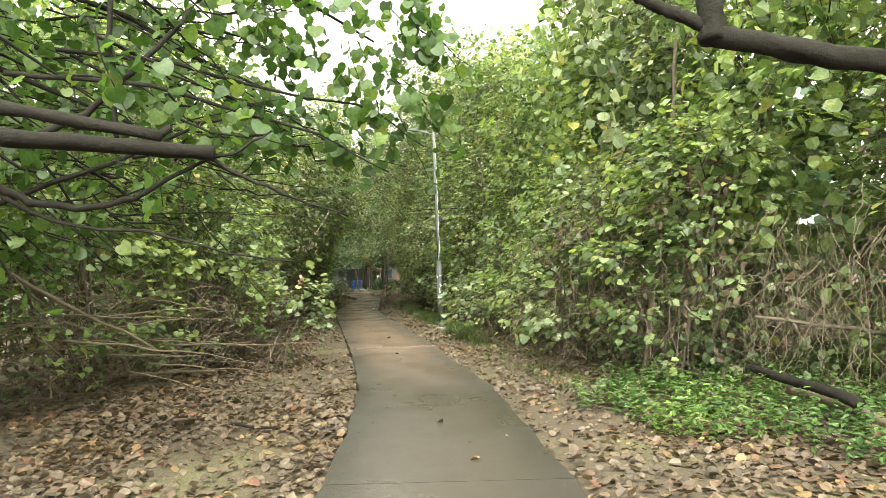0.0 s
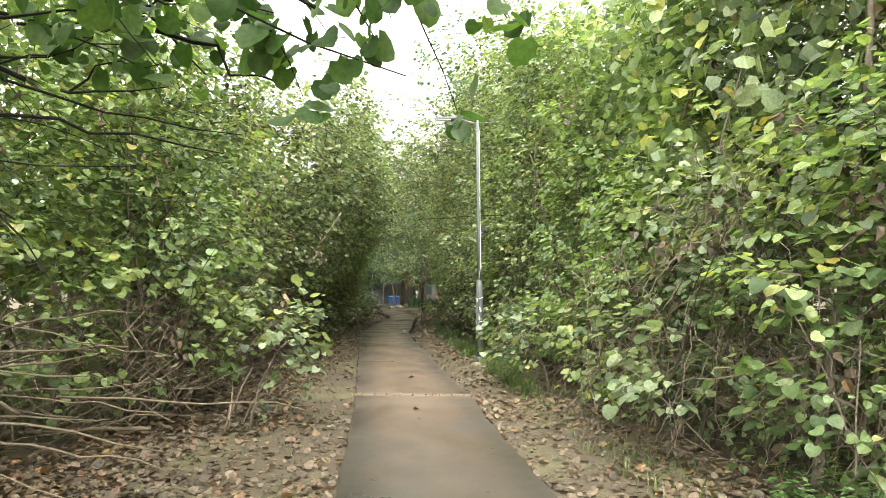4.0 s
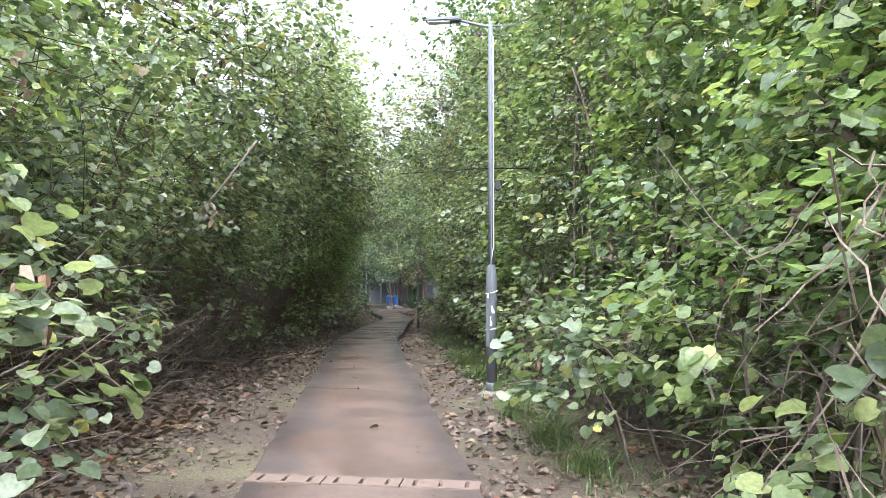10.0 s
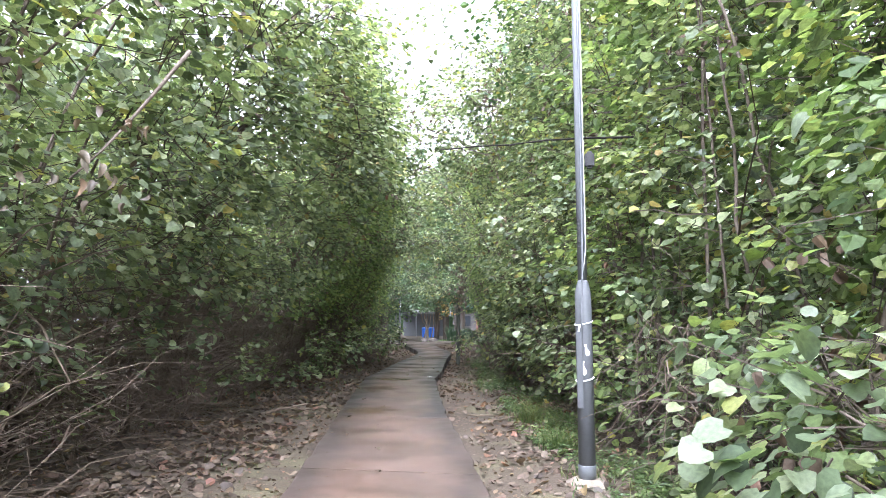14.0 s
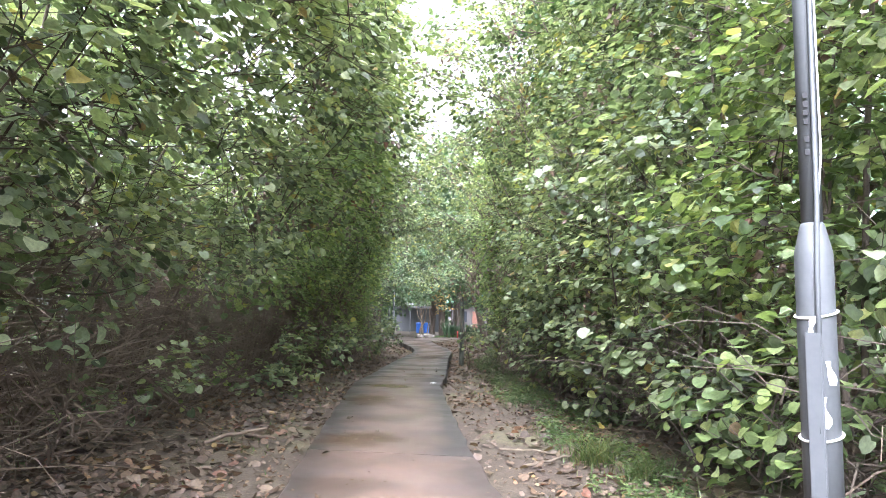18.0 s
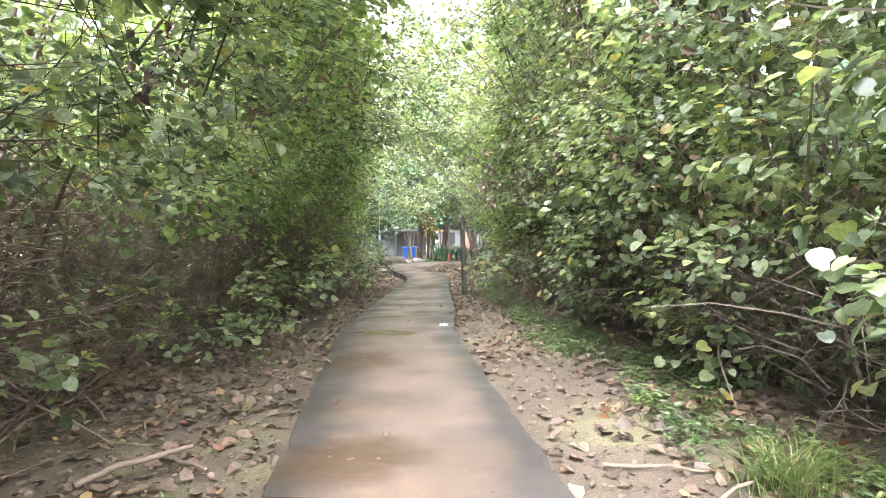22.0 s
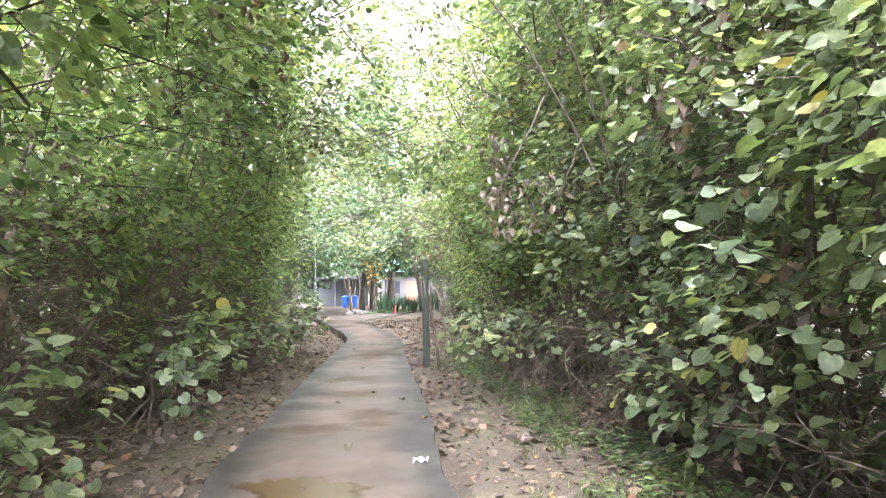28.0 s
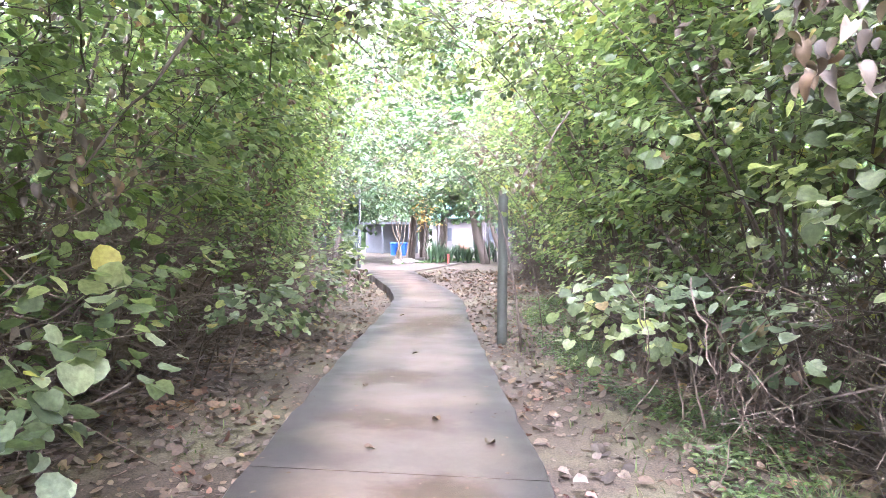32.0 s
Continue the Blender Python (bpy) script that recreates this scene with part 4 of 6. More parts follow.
def withered_branch(x, y, z0, z1, n, seed, r=0.12):
    """A broken branch from which dead leaves hang in a bunch."""
    rng = np.random.default_rng(seed)
    root = tagged(new("withered_branch"), "broken branch hung with curled pale-brown dead leaves", "branch", "withered branches")
    root.location = (x, y, z1)
    limb("stem", curve_pts((0.5, 0.3, 0.45), (0, 0, z0 - z1 + 0.2), 8, 0.02, rng), 0.014, 0.006, M_BARK, root, 6)
    for k in range(n):
        u = rng.uniform(0, 1)
        p = np.array([rng.normal(0, r), rng.normal(0, r), (z0 - z1) * u])
        ob = part("leaf", DRY_LEAF[k % len(DRY_LEAF)], M_DRY_ONE, root)
        ob.matrix_basis = pose(*p, rng.normal(-75, 22), rng.normal(0, 25), rng.uniform(0, 360)) @ Matrix.Scale(0.072 * rng.uniform(0.6, 1.2), 4)


DRY_LEAF = []
for k, (fold, curl) in enumerate([(5.0, 0.45), (7.0, 0.2), (3.5, 0.6)]):
    DRY_LEAF.append(fine_leaf("dry_leaf", fold, curl, 0.62))
    DRY_LEAF[-1].materials.append(M_DRY_ONE)
withered_branch(-2.0, 16.05, 1.95, 2.95, 100, 31, 0.075)
withered_branch(-1.55, 16.5, 2.0, 2.6, 40, 32)
withered_branch(-3.7, 10.9, 2.6, 3.2, 40, 37, 0.22)
withered_branch(-4.0, 9.6, 2.5, 3.0, 30, 38, 0.2)
withered_branch(-2.9, 21.5, 1.9, 2.5, 45, 33, 0.2)
withered_branch(-2.1, 1.4, 2.0, 2.6, 34, 34, 0.3)
withered_branch(-5.5, 17.2, 1.6, 2.2, 40, 36, 0.2)


# ---- lamp posts ----
def lamp_post(x, y, gz):
    root = tagged(new("street_lamp"), "grey metal lamp post with a flat lamp head on an arm", "street lamp", "lamp posts")
    bm = bmesh.new()
    lathe(bm, [(0.23, -0.12), (0.215, 0.03), (0.13, 0.085)], 9)
    part("footing", bm_mesh("footing", bm), M_FOOTING, root, "lumpy concrete footing")
    bm = bmesh.new()
    lathe(bm, [(0.08, 0.05), (0.082, 0.2), (0.08, 0.205)], 24)
    part("base_band", bm_mesh("base_band", bm, True), M_DARKPAINT, root, "dark painted band at the foot")
    bm = bmesh.new()
    lathe(bm, [(0.077, 0.2), (0.077, 1.76), (0.075, 1.775), (0.052, 1.88), (0.045, 1.9)], 24)
    part("housing", bm_mesh("housing", bm, True), M_POSTBASE, root, "thick grey lower tube with tapered shoulder")
    bm = bmesh.new()
    lathe(bm, [(0.044, 1.9), (0.04, 3.6), (0.036, 5.5), (0.02, 5.52)], 16)
    part("pole", bm_mesh("pole", bm, True), M_POST, root, "slim galvanised upper pole")
    limb("arm", curve_pts((0, 0, 5.44), (-0.5, 0.06, 5.6), 4, 0, np.random.default_rng(1)), 0.022, 0.02, M_POST, root, 10)
    bm = bmesh.new()
    box(bm, -0.98, -0.02, 5.575, -0.45, 0.14, 5.64, 0.018)
    head = part("lamp_head", bm_mesh("lamp_head", bm), M_POST, root, "flat pale lamp head")
    bm = bmesh.new()
    box(bm, -0.95, 0.0, 5.566, -0.62, 0.12, 5.574)
    part("lens", bm_mesh("lens", bm), M_WHITE, head)
    bm = bmesh.new()
    lathe(bm, [(0.03, 5.64), (0.03, 5.68), (0.02, 5.69)], 12, -0.78, 0.06)
    part("sensor", bm_mesh("sensor", bm), M_BLACK, head, "small black light sensor")
    # access door hanging loose, with cable ties
    bm = bmesh.new()
    box(bm, -0.02, -0.096, 0.72, 0.045, -0.082, 1.42, 0.004)
    bmesh.ops.rotate(bm, verts=bm.verts, cent=(0, 0, 1), matrix=Matrix.Rotation(radians(-38), 3, "Z"))
    door = part("access_door", bm_mesh("access_door", bm), M_POSTBASE, root, "loose grey access cover")
    for z in (0.98, 1.5):
        pts = [(0.083 * math.cos(a), 0.083 * math.sin(a), z + 0.02 * math.sin(a + 1)) for a in np.linspace(0, 2 * math.pi, 25)]
        limb("cable_tie", pts, 0.006, 0.006, M_WHITE, root, 5, "white plastic tie")
    # torn white tape, a pale sticker with unreadable print, a second conduit
    for k, (tz, ta, tl) in enumerate([(1.02, -1.75, 0.13), (1.2, -1.35, 0.1), (1.36, -2.1, 0.12)]):
        n = 7
        zz = np.linspace(0, tl, n)
        aa = ta + 0.12 * np.sin(40 * zz + k)
        w = 0.014 * (1 + 0.5 * np.sin(60 * zz))
        v = np.concatenate([np.stack([0.081 * np.cos(aa + sg * w / 0.08), 0.081 * np.sin(aa + sg * w / 0.08), tz + zz], 1) for sg in (-1, 1)])
        i = np.arange(n - 1)[:, None]
        tape = part("tape", np_mesh("tape", v, i + np.array([0, 1, n + 1, n])), M_WHITE, root, "torn white tape")
        tape.modifiers.new("thickness", "SOLIDIFY").thickness = 0.002
    limb("conduit", [(0.036, -0.03, 5.3), (0.036, -0.032, 3.5), (0.036, -0.034, 2.2), (0.0, -0.055, 1.93)], 0.005, 0.005, M_WHITE, root, 6, "thin pale conduit")
    for k, dz in enumerate([0.0, 0.06, 0.14, 0.18, 0.22, 0.26]):
        bm = bmesh.new()
        box(bm, -0.034, -0.0475, 2.2 + dz, -0.014, -0.0405, 2.225 + dz)
        part("print_mark", bm_mesh("print_mark", bm), M_BLACK, root, "small dark printed mark")
    limb("cable", [(0.02, -0.05, 5.4), (0.012, -0.052, 4.2), (0.01, -0.055, 3.0), (0.0, -0.06, 1.98), (-0.02, -0.084, 1.7), (-0.03, -0.086, 1.0)], 0.011, 0.011, M_POST, root, 6, "grey cable run up the pole")
    bm = bmesh.new()
    box(bm, 0.05, -0.05, 2.98, 0.14, 0.05, 3.14, 0.02)
    part("junction_box", bm_mesh("junction_box", bm), M_BLACK, root, "small black box on the pole")
    root.location = (x, y, gz)
    return root


lamp = lamp_post(0.79, 4.56, -0.08)
copy_thing(lamp, pose(-9.85, 41.4, -0.1))


# green post beside the path
post = tagged(new("timber_post"), "round dark grey-green timber post standing in leaf litter", "post")
bm = bmesh.new()
lathe(bm, [(0.08, -0.3), (0.077, 0.2), (0.073, 2.3), (0.066, 2.34), (0.0001, 2.36)], 18)
part("shaft", bm_mesh("shaft", bm, True), M_GREENPOST, post)
post.location = (-3.24, 23.7, float(ground_z(-3.24, 23.7)))

# ---- litter, weeds and grass ----
def scatter(rng, n, x0, x1, y0, y1, dens):
    """Places on the soil beside the path, thinned by a density of 0 to 1."""
    x, y = rng.uniform(x0, x1, n), rng.uniform(y0, y1, n)
    ok = rng.uniform(0, 1, n) < dens(x, y)
    return x[ok], y[ok]


def litter(name, label, seed, n, x0, x1, y0, y1, dens, size):
    rng = np.random.default_rng(seed)
    x, y = scatter(rng, n, x0, x1, y0, y1, dens)
    m = len(x)
    p = np.stack([x, y, ground_z(x, y) + rng.uniform(0.008, 0.04, m)], 1)
    a = rng.uniform(0, 2 * np.pi, m)
    w = np.stack([np.cos(a), np.sin(a), rng.normal(0.03, 0.28, m)], 1)
    up = np.stack([rng.normal(0, 0.42, m), rng.normal(0, 0.42, m), np.ones(m)], 1)
    sz = size * rng.uniform(0.45, 1.25, m)
    fold, curl = rng.uniform(-1.0, 2.6, m), rng.uniform(-0.35, 0.3, m)
    h = 2 * m // 3 if size > 0.06 else m
    v, q = leaves(p[:h], w[:h], up[:h], sz[:h], fold[:h], curl[:h], 0.85, shape="plain")
    if h < m:
        v2, q2 = leaves(p[h:], w[h:], up[h:], sz[h:], fold[h:], curl[h:], 0.8, shape="round")
        v, q = np.concatenate([v, v2]), np.concatenate([q, q2 + len(v)])
    tagged(part(name, np_mesh(name, v, q), M_DRY), label, "leaf litter", kind="stuff")


def dist_l(x, y):
    return edge_l(y) - x


def dist_r(x, y):
    return x - edge_r(y)


def dens_left(x, y):
    d = dist_l(x, y)
    near = np.interp(y, [-16, -6, -3, 0, 8, 14, 20, 40], [1.0, 1.0, 0.3, 0.12, 0.22, 0.25, 0.35, 0.5])
    skin = np.interp(y, LY, LO)
    f = np.clip((d - 0.25 * skin) / (0.6 * skin), 0, 1)
    patch = 0.6 + 0.5 * np.sin(1.3 * x + 0.9 * y) * np.sin(0.7 * y - x)
    return np.where((d > 0.02) & (d < skin + 0.9) & (y < 39), (near * (1 - f) + np.maximum(near, 0.95) * f) * patch, 0)


def dens_right(x, y):
    d = dist_r(x, y)
    skin = np.interp(y, RY, RO)
    f = np.clip((d - 0.2 * skin) / (0.7 * skin), 0, 1)
    near = np.interp(y, [-16, -7, -2, 4, 10, 15, 30, 40], [0.95, 0.85, 0.4, 0.25, 0.35, 0.5, 0.5, 0.6])
    patch = 0.6 + 0.5 * np.sin(1.1 * x - 0.8 * y) * np.sin(0.9 * y + x + 2)
    return np.where((d > 0.02) & (d < skin + 0.9) & (y < 39.2), (near * (1 - f) + np.maximum(near, 0.9) * f) * patch, 0)


litter("fallen_leaf_litter", "thick carpet of dry brown fallen leaves", 41, 44000, -6.0, 0.8, -14, 2, dens_left, 0.086)
litter("fallen_leaf_litter", "scattered dry brown leaves under the shrubs", 42, 56000, -10.0, -0.8, 2, 26, dens_left, 0.1)
litter("fallen_leaf_litter", "scattered dry brown leaves on the verge", 47, 9000, -11.5, -4.5, 26, 39, dens_left, 0.1)
litter("fallen_leaf_litter", "dry brown leaves strewn on bare soil", 43, 34000, 0.2, 7.5, -14, 2, dens_right, 0.084)
litter("fallen_leaf_crumbs", "crumbled bits of dead leaf on the soil", 45, 60000, -9.5, 0.5, -8, 39, lambda x, y: np.where((dist_l(x, y) > 0.02) & (dist_l(x, y) < 3), 0.7, 0), 0.045)
litter("fallen_leaf_crumbs", "crumbled bits of dead leaf on the soil", 46, 70000, -7.5, 5.0, -8, 39, lambda x, y: np.where((dist_r(x, y) > 0.02) & (dist_r(x, y) < 2.4), 0.7, 0), 0.045)
litter("fallen_leaf_litter", "dry brown leaves below the shrubs", 44, 52000, -7.5, 3.0, 2, 39.2, dens_right, 0.1)


def blades(name, label, cat, seed, x, y, h, lean, material, width=0.006):
    """Grass: bent blades at the given places."""
    rng = np.random.default_rng(seed)
    n = len(x)
    z = ground_z(x, y)
    a = rng.uniform(0, 2 * np.pi, n)
    hh = h * rng.uniform(0.5, 1.2, n)
    k = 4
    t = np.linspace(0, 1, k)[None]
    r = (lean * rng.uniform(0.3, 1.2, n) * hh)[:, None] * t ** 2
    px = x[:, None] + np.cos(a)[:, None] * r
    py = y[:, None] + np.sin(a)[:, None] * r
    pz = z[:, None] + hh[:, None] * (t - 0.25 * t ** 2 * lean)
    wv = width * np.array([1.0, 0.9, 0.6, 0.12])[None] * rng.uniform(0.7, 1.3, n)[:, None]
    sx, sy = -np.sin(a)[:, None] * wv, np.cos(a)[:, None] * wv
    v = np.stack([np.stack([px - sx, py - sy, pz], -1), np.stack([px + sx, py + sy, pz], -1)], 2).reshape(-1, 3)
    i = np.arange(n)[:, None] * 2 * k + np.arange(k - 1)[None] * 2
    q = i.reshape(-1, 1) + np.array([0, 1, 3, 2])
    return tagged(part(name, np_mesh(name, v, q), material), label, cat, kind="stuff")


grng = np.random.default_rng(77)


def grass_strip(n, y0, y1, d0, d1, side, h, seed):
    y = grng.uniform(y0, y1, n)
    cl = np.sin(2.3 * y) * np.sin(0.9 * y + 1)
    d = grng.uniform(d0, d1, n) + 0.15 * cl
    ok = grng.uniform(-0.6, 1, n) < cl + 0.35
    y, d = y[ok], d[ok]
    x = edge_r(y) + d if side > 0 else edge_l(y) - d
    blades("verge_grass", "thin green grass growing at the foot of the shrubs", "grass", seed, x, y, h, 0.9, M_GRASS)


grass_strip(1500, -6, 5, 0.7, 1.6, 1, 0.13, 81)
grass_strip(800, 5, 16, 0.9, 1.9, 1, 0.12, 82)
grass_strip(900, 14, 24, 0.5, 1.9, 1, 0.11, 83)
grass_strip(1100, 23, 30, 0.5, 1.9, 1, 0.1, 85)
grass_strip(900, -4, 20, 0.4, 1.4, -1, 0.07, 84)
for k, (cx, cy, h, n) in enumerate([(-0.95, 13.0, 0.22, 70), (-1.2, 17.6, 0.3, 140), (0.12, 8.6, 0.42, 260), (0.5, 7.9, 0.36, 160), (1.5, 1.7, 0.5, 240), (1.75, 0.6, 0.45, 160), (0.55, 6.3, 0.4, 160), (-0.4, 13.9, 0.3, 120), (1.15, 3.0, 0.4, 140)]):
    blades("grass_tuft", "tall clump of arching pale-green grass", "grass", 90 + k, cx + grng.normal(0, 0.11, n), cy + grng.normal(0, 0.11, n), h, 1.3, M_GRASS, 0.0045)


def weed_patch(name, label, seed, pts_x, pts_y, h, size, material):
    """Leafy weeds: short stems with pairs of pointed leaves."""
    rng = np.random.default_rng(seed)
    n, k = len(pts_x), 8
    z = ground_z(pts_x, pts_y)
    hh = h * rng.uniform(0.35, 1.2, n)
    t = np.linspace(0.15, 1, k)
    lx = pts_x[:, None] + rng.normal(0, 0.06, (n, 1)) * t + rng.normal(0, 0.015, (n, k))
    ly = pts_y[:, None] + rng.normal(0, 0.06, (n, 1)) * t + rng.normal(0, 0.015, (n, k))
    lz = z[:, None] + hh[:, None] * t
    p = np.stack([lx, ly, lz], -1).reshape(-1, 3)
    a = (rng.uniform(0, 6.3, (n, 1)) + np.arange(k)[None] * 2.4).reshape(-1)
    w = np.stack([np.cos(a), np.sin(a), rng.uniform(-0.2, 0.5, n * k)], 1)
    v, q = leaves(p, w, np.array([0, 0, 1.0]) + rng.normal(0, 0.25, (n * k, 3)), size * rng.uniform(0.6, 1.2, n * k), 1.0, 0.25, 0.5, shape="plain")
    tagged(part(name, np_mesh(name, v, q), material), label, "weeds", kind="stuff")


def in_poly(x, y, poly):
    c = np.zeros(len(x), bool)
    for (x0, y0), (x1, y1) in zip(poly, poly[1:] + poly[:1]):
        if y0 != y1:
            c ^= ((y0 > y) != (y1 > y)) & (x < (x1 - x0) * (y - y0) / (y1 - y0) + x0)
    return c


wx, wy = grng.uniform(2.4, 9.5, 4600), grng.uniform(-10, -0.5, 4600)
ok = in_poly(wx + 0.15 * np.sin(5 * wy), wy + 0.15 * np.sin(4 * wx), [(2.85, -6.3), (3.1, -5.2), (4.4, -3.8), (6.5, -1.8), (9, -1.5), (9, -9.5), (5.0, -8.9), (4.2, -8.1), (3.6, -7.4)])
weed_patch("green_weeds", "lush patch of bright green leafy weeds", 51, wx[ok], wy[ok], 0.3, 0.075, M_WEED)
wy = grng.uniform(3, 30, 4400)
wx = edge_r(wy) + np.interp(wy, RY, RO) * grng.uniform(0.5, 1.3, 4400) ** 0.7
ok = grng.uniform(0, 1, 4400) < 0.4 + 0.6 * np.sin(1.7 * wy) * np.sin(0.6 * wy + 3 * wx)
weed_patch("green_weeds", "small green weeds along the foot of the shrubs", 52, wx[ok], wy[ok], 0.15, 0.062, M_VERGE)

# ---- puddles ----
def puddle(x, y, rx, ry, seed, stain=False):
    """A shallow puddle, or a damp stain where one has dried."""
    rng = np.random.default_rng(seed)
    ph = rng.uniform(0, 6.3, 4)
    a = np.arange(40) * 2 * np.pi / 40
    f = 1 + 0.16 * np.sin(2 * a + ph[0]) + 0.12 * np.sin(5 * a + ph[1]) + 0.07 * np.sin(9 * a + ph[2])
    rings = [0.05, 0.35, 0.6, 0.85, 1.1]
    v = np.concatenate([np.stack([rx * r * f * np.cos(a), ry * r * f * np.sin(a), 0 * a], 1) for r in rings])
    i = np.concatenate([np.stack([k * 40 + np.arange(40), k * 40 + (np.arange(40) + 1) % 40, (k + 1) * 40 + (np.arange(40) + 1) % 40, (k + 1) * 40 + np.arange(40)], 1) for k in range(4)])
    me = np_mesh("puddle", v, i)
    me.attributes.new("depth", "FLOAT", "POINT").data.foreach_set("value", np.repeat([0.75, 0.7, 0.55, 0.3, 0.0], 40).astype(np.float32))
    ob = part("damp_stain" if stain else "puddle", me, M_STAIN if stain else M_PUDDLE)
    ob.location = (x, y, 0.004)
    if stain:
        tagged(ob, "soft-edged damp brown stain on the concrete", "stain", "damp stains on the path")
    else:
        tagged(ob, "shallow muddy brown puddle on the concrete", "puddle")


puddle(-3.52, 14.42, 0.52, 0.3, 1)
for k, (x, y, rx, ry) in enumerate([(-3.95, 16.42, 0.46, 0.3), (-3.45, 17.15, 0.3, 0.42), (-4.25, 20.1, 0.55, 0.35), (-4.4, 24.0, 0.7, 1.2), (-3.38, 16.65, 0.3, 0.16), (-3.3, 12.2, 0.5, 0.7), (-2.5, 8.75, 0.6, 0.45), (-4.0, 18.6, 0.5, 0.3)]):
    puddle(x, y, rx, ry, 11 + k, True)

# ---- fallen wood and the limbs over the start of the path ----
def stick(name, label, pts, r0, r1, material, cat="branch"):
    ob = limb(name, pts, r0, r1, material, None, 8, "", 0.09)
    return tagged(ob, label, cat)


lrng = np.random.default_rng(9)


def bent(a, b, k=7, wob=0.02, sag=0.0):
    return curve_pts(np.array(a, float), np.array(b, float), k, wob, lrng, sag)


stick("fallen_log", "dark rotting log lying across the weeds", bent((4.72, -6.15, 0.33), (5.0, -7.7, 0.2), 7, 0.012), 0.045, 0.055, M_DARKBARK, "log")
stick("fallen_branch", "pale bare branch lying under the log", bent((4.9, -6.6, 0.16), (5.5, -9.4, 0.1), 8, 0.02), 0.045, 0.05, M_STICK)
stick("fallen_branch", "pale broken branch leaning in the shrubs", bent((4.9, -5.9, 0.86), (7.4, -6.1, 0.5), 8, 0.03), 0.02, 0.03, M_BARK)
stick("fallen_branch", "thin pale stick on the leaf litter", bent((-0.9, -6.6, 0.0), (-0.3, -6.9, 0.02), 6, 0.01), 0.018, 0.012, M_DARKBARK)
stick("fallen_branch", "long bleached stick at the foot of the shrubs", bent((-5.6, -3.9, 0.05), (-2.7, -2.9, 0.05), 9, 0.015), 0.035, 0.025, M_STICK)
stick("fallen_branch", "crooked bleached dead branch hanging in the shrubs", bent((-3.6, -6.2, 1.7), (-2.2, -5.0, 0.35), 9, 0.05), 0.03, 0.015, M_STICK)
stick("fallen_branch", "crooked stick lying on bare soil", bent((-0.6, 8.1, -0.06), (-0.1, 8.5, -0.05), 6, 0.015), 0.018, 0.01, M_STICK)
stick("fallen_branch", "thin stick lying on bare soil", bent((-0.9, 8.9, -0.06), (-0.2, 8.8, -0.05), 6, 0.015), 0.014, 0.008, M_STICK)
stick("fallen_branch", "heap stick among fallen leaves", bent((-4.1, 8.3, -0.03), (-3.5, 8.8, 0.03), 6, 0.02), 0.025, 0.015, M_TWIG)
stick("fallen_branch", "broken stick among fallen leaves", bent((-3.9, 8.9, -0.03), (-3.3, 8.4, 0.05), 6, 0.02), 0.022, 0.012, M_TWIG)
stick("fallen_branch", "twisted root-like stick beside the path", bent((-2.35, 17.0, -0.12), (-2.2, 16.6, -0.1), 6, 0.015), 0.02, 0.012, M_STICK)


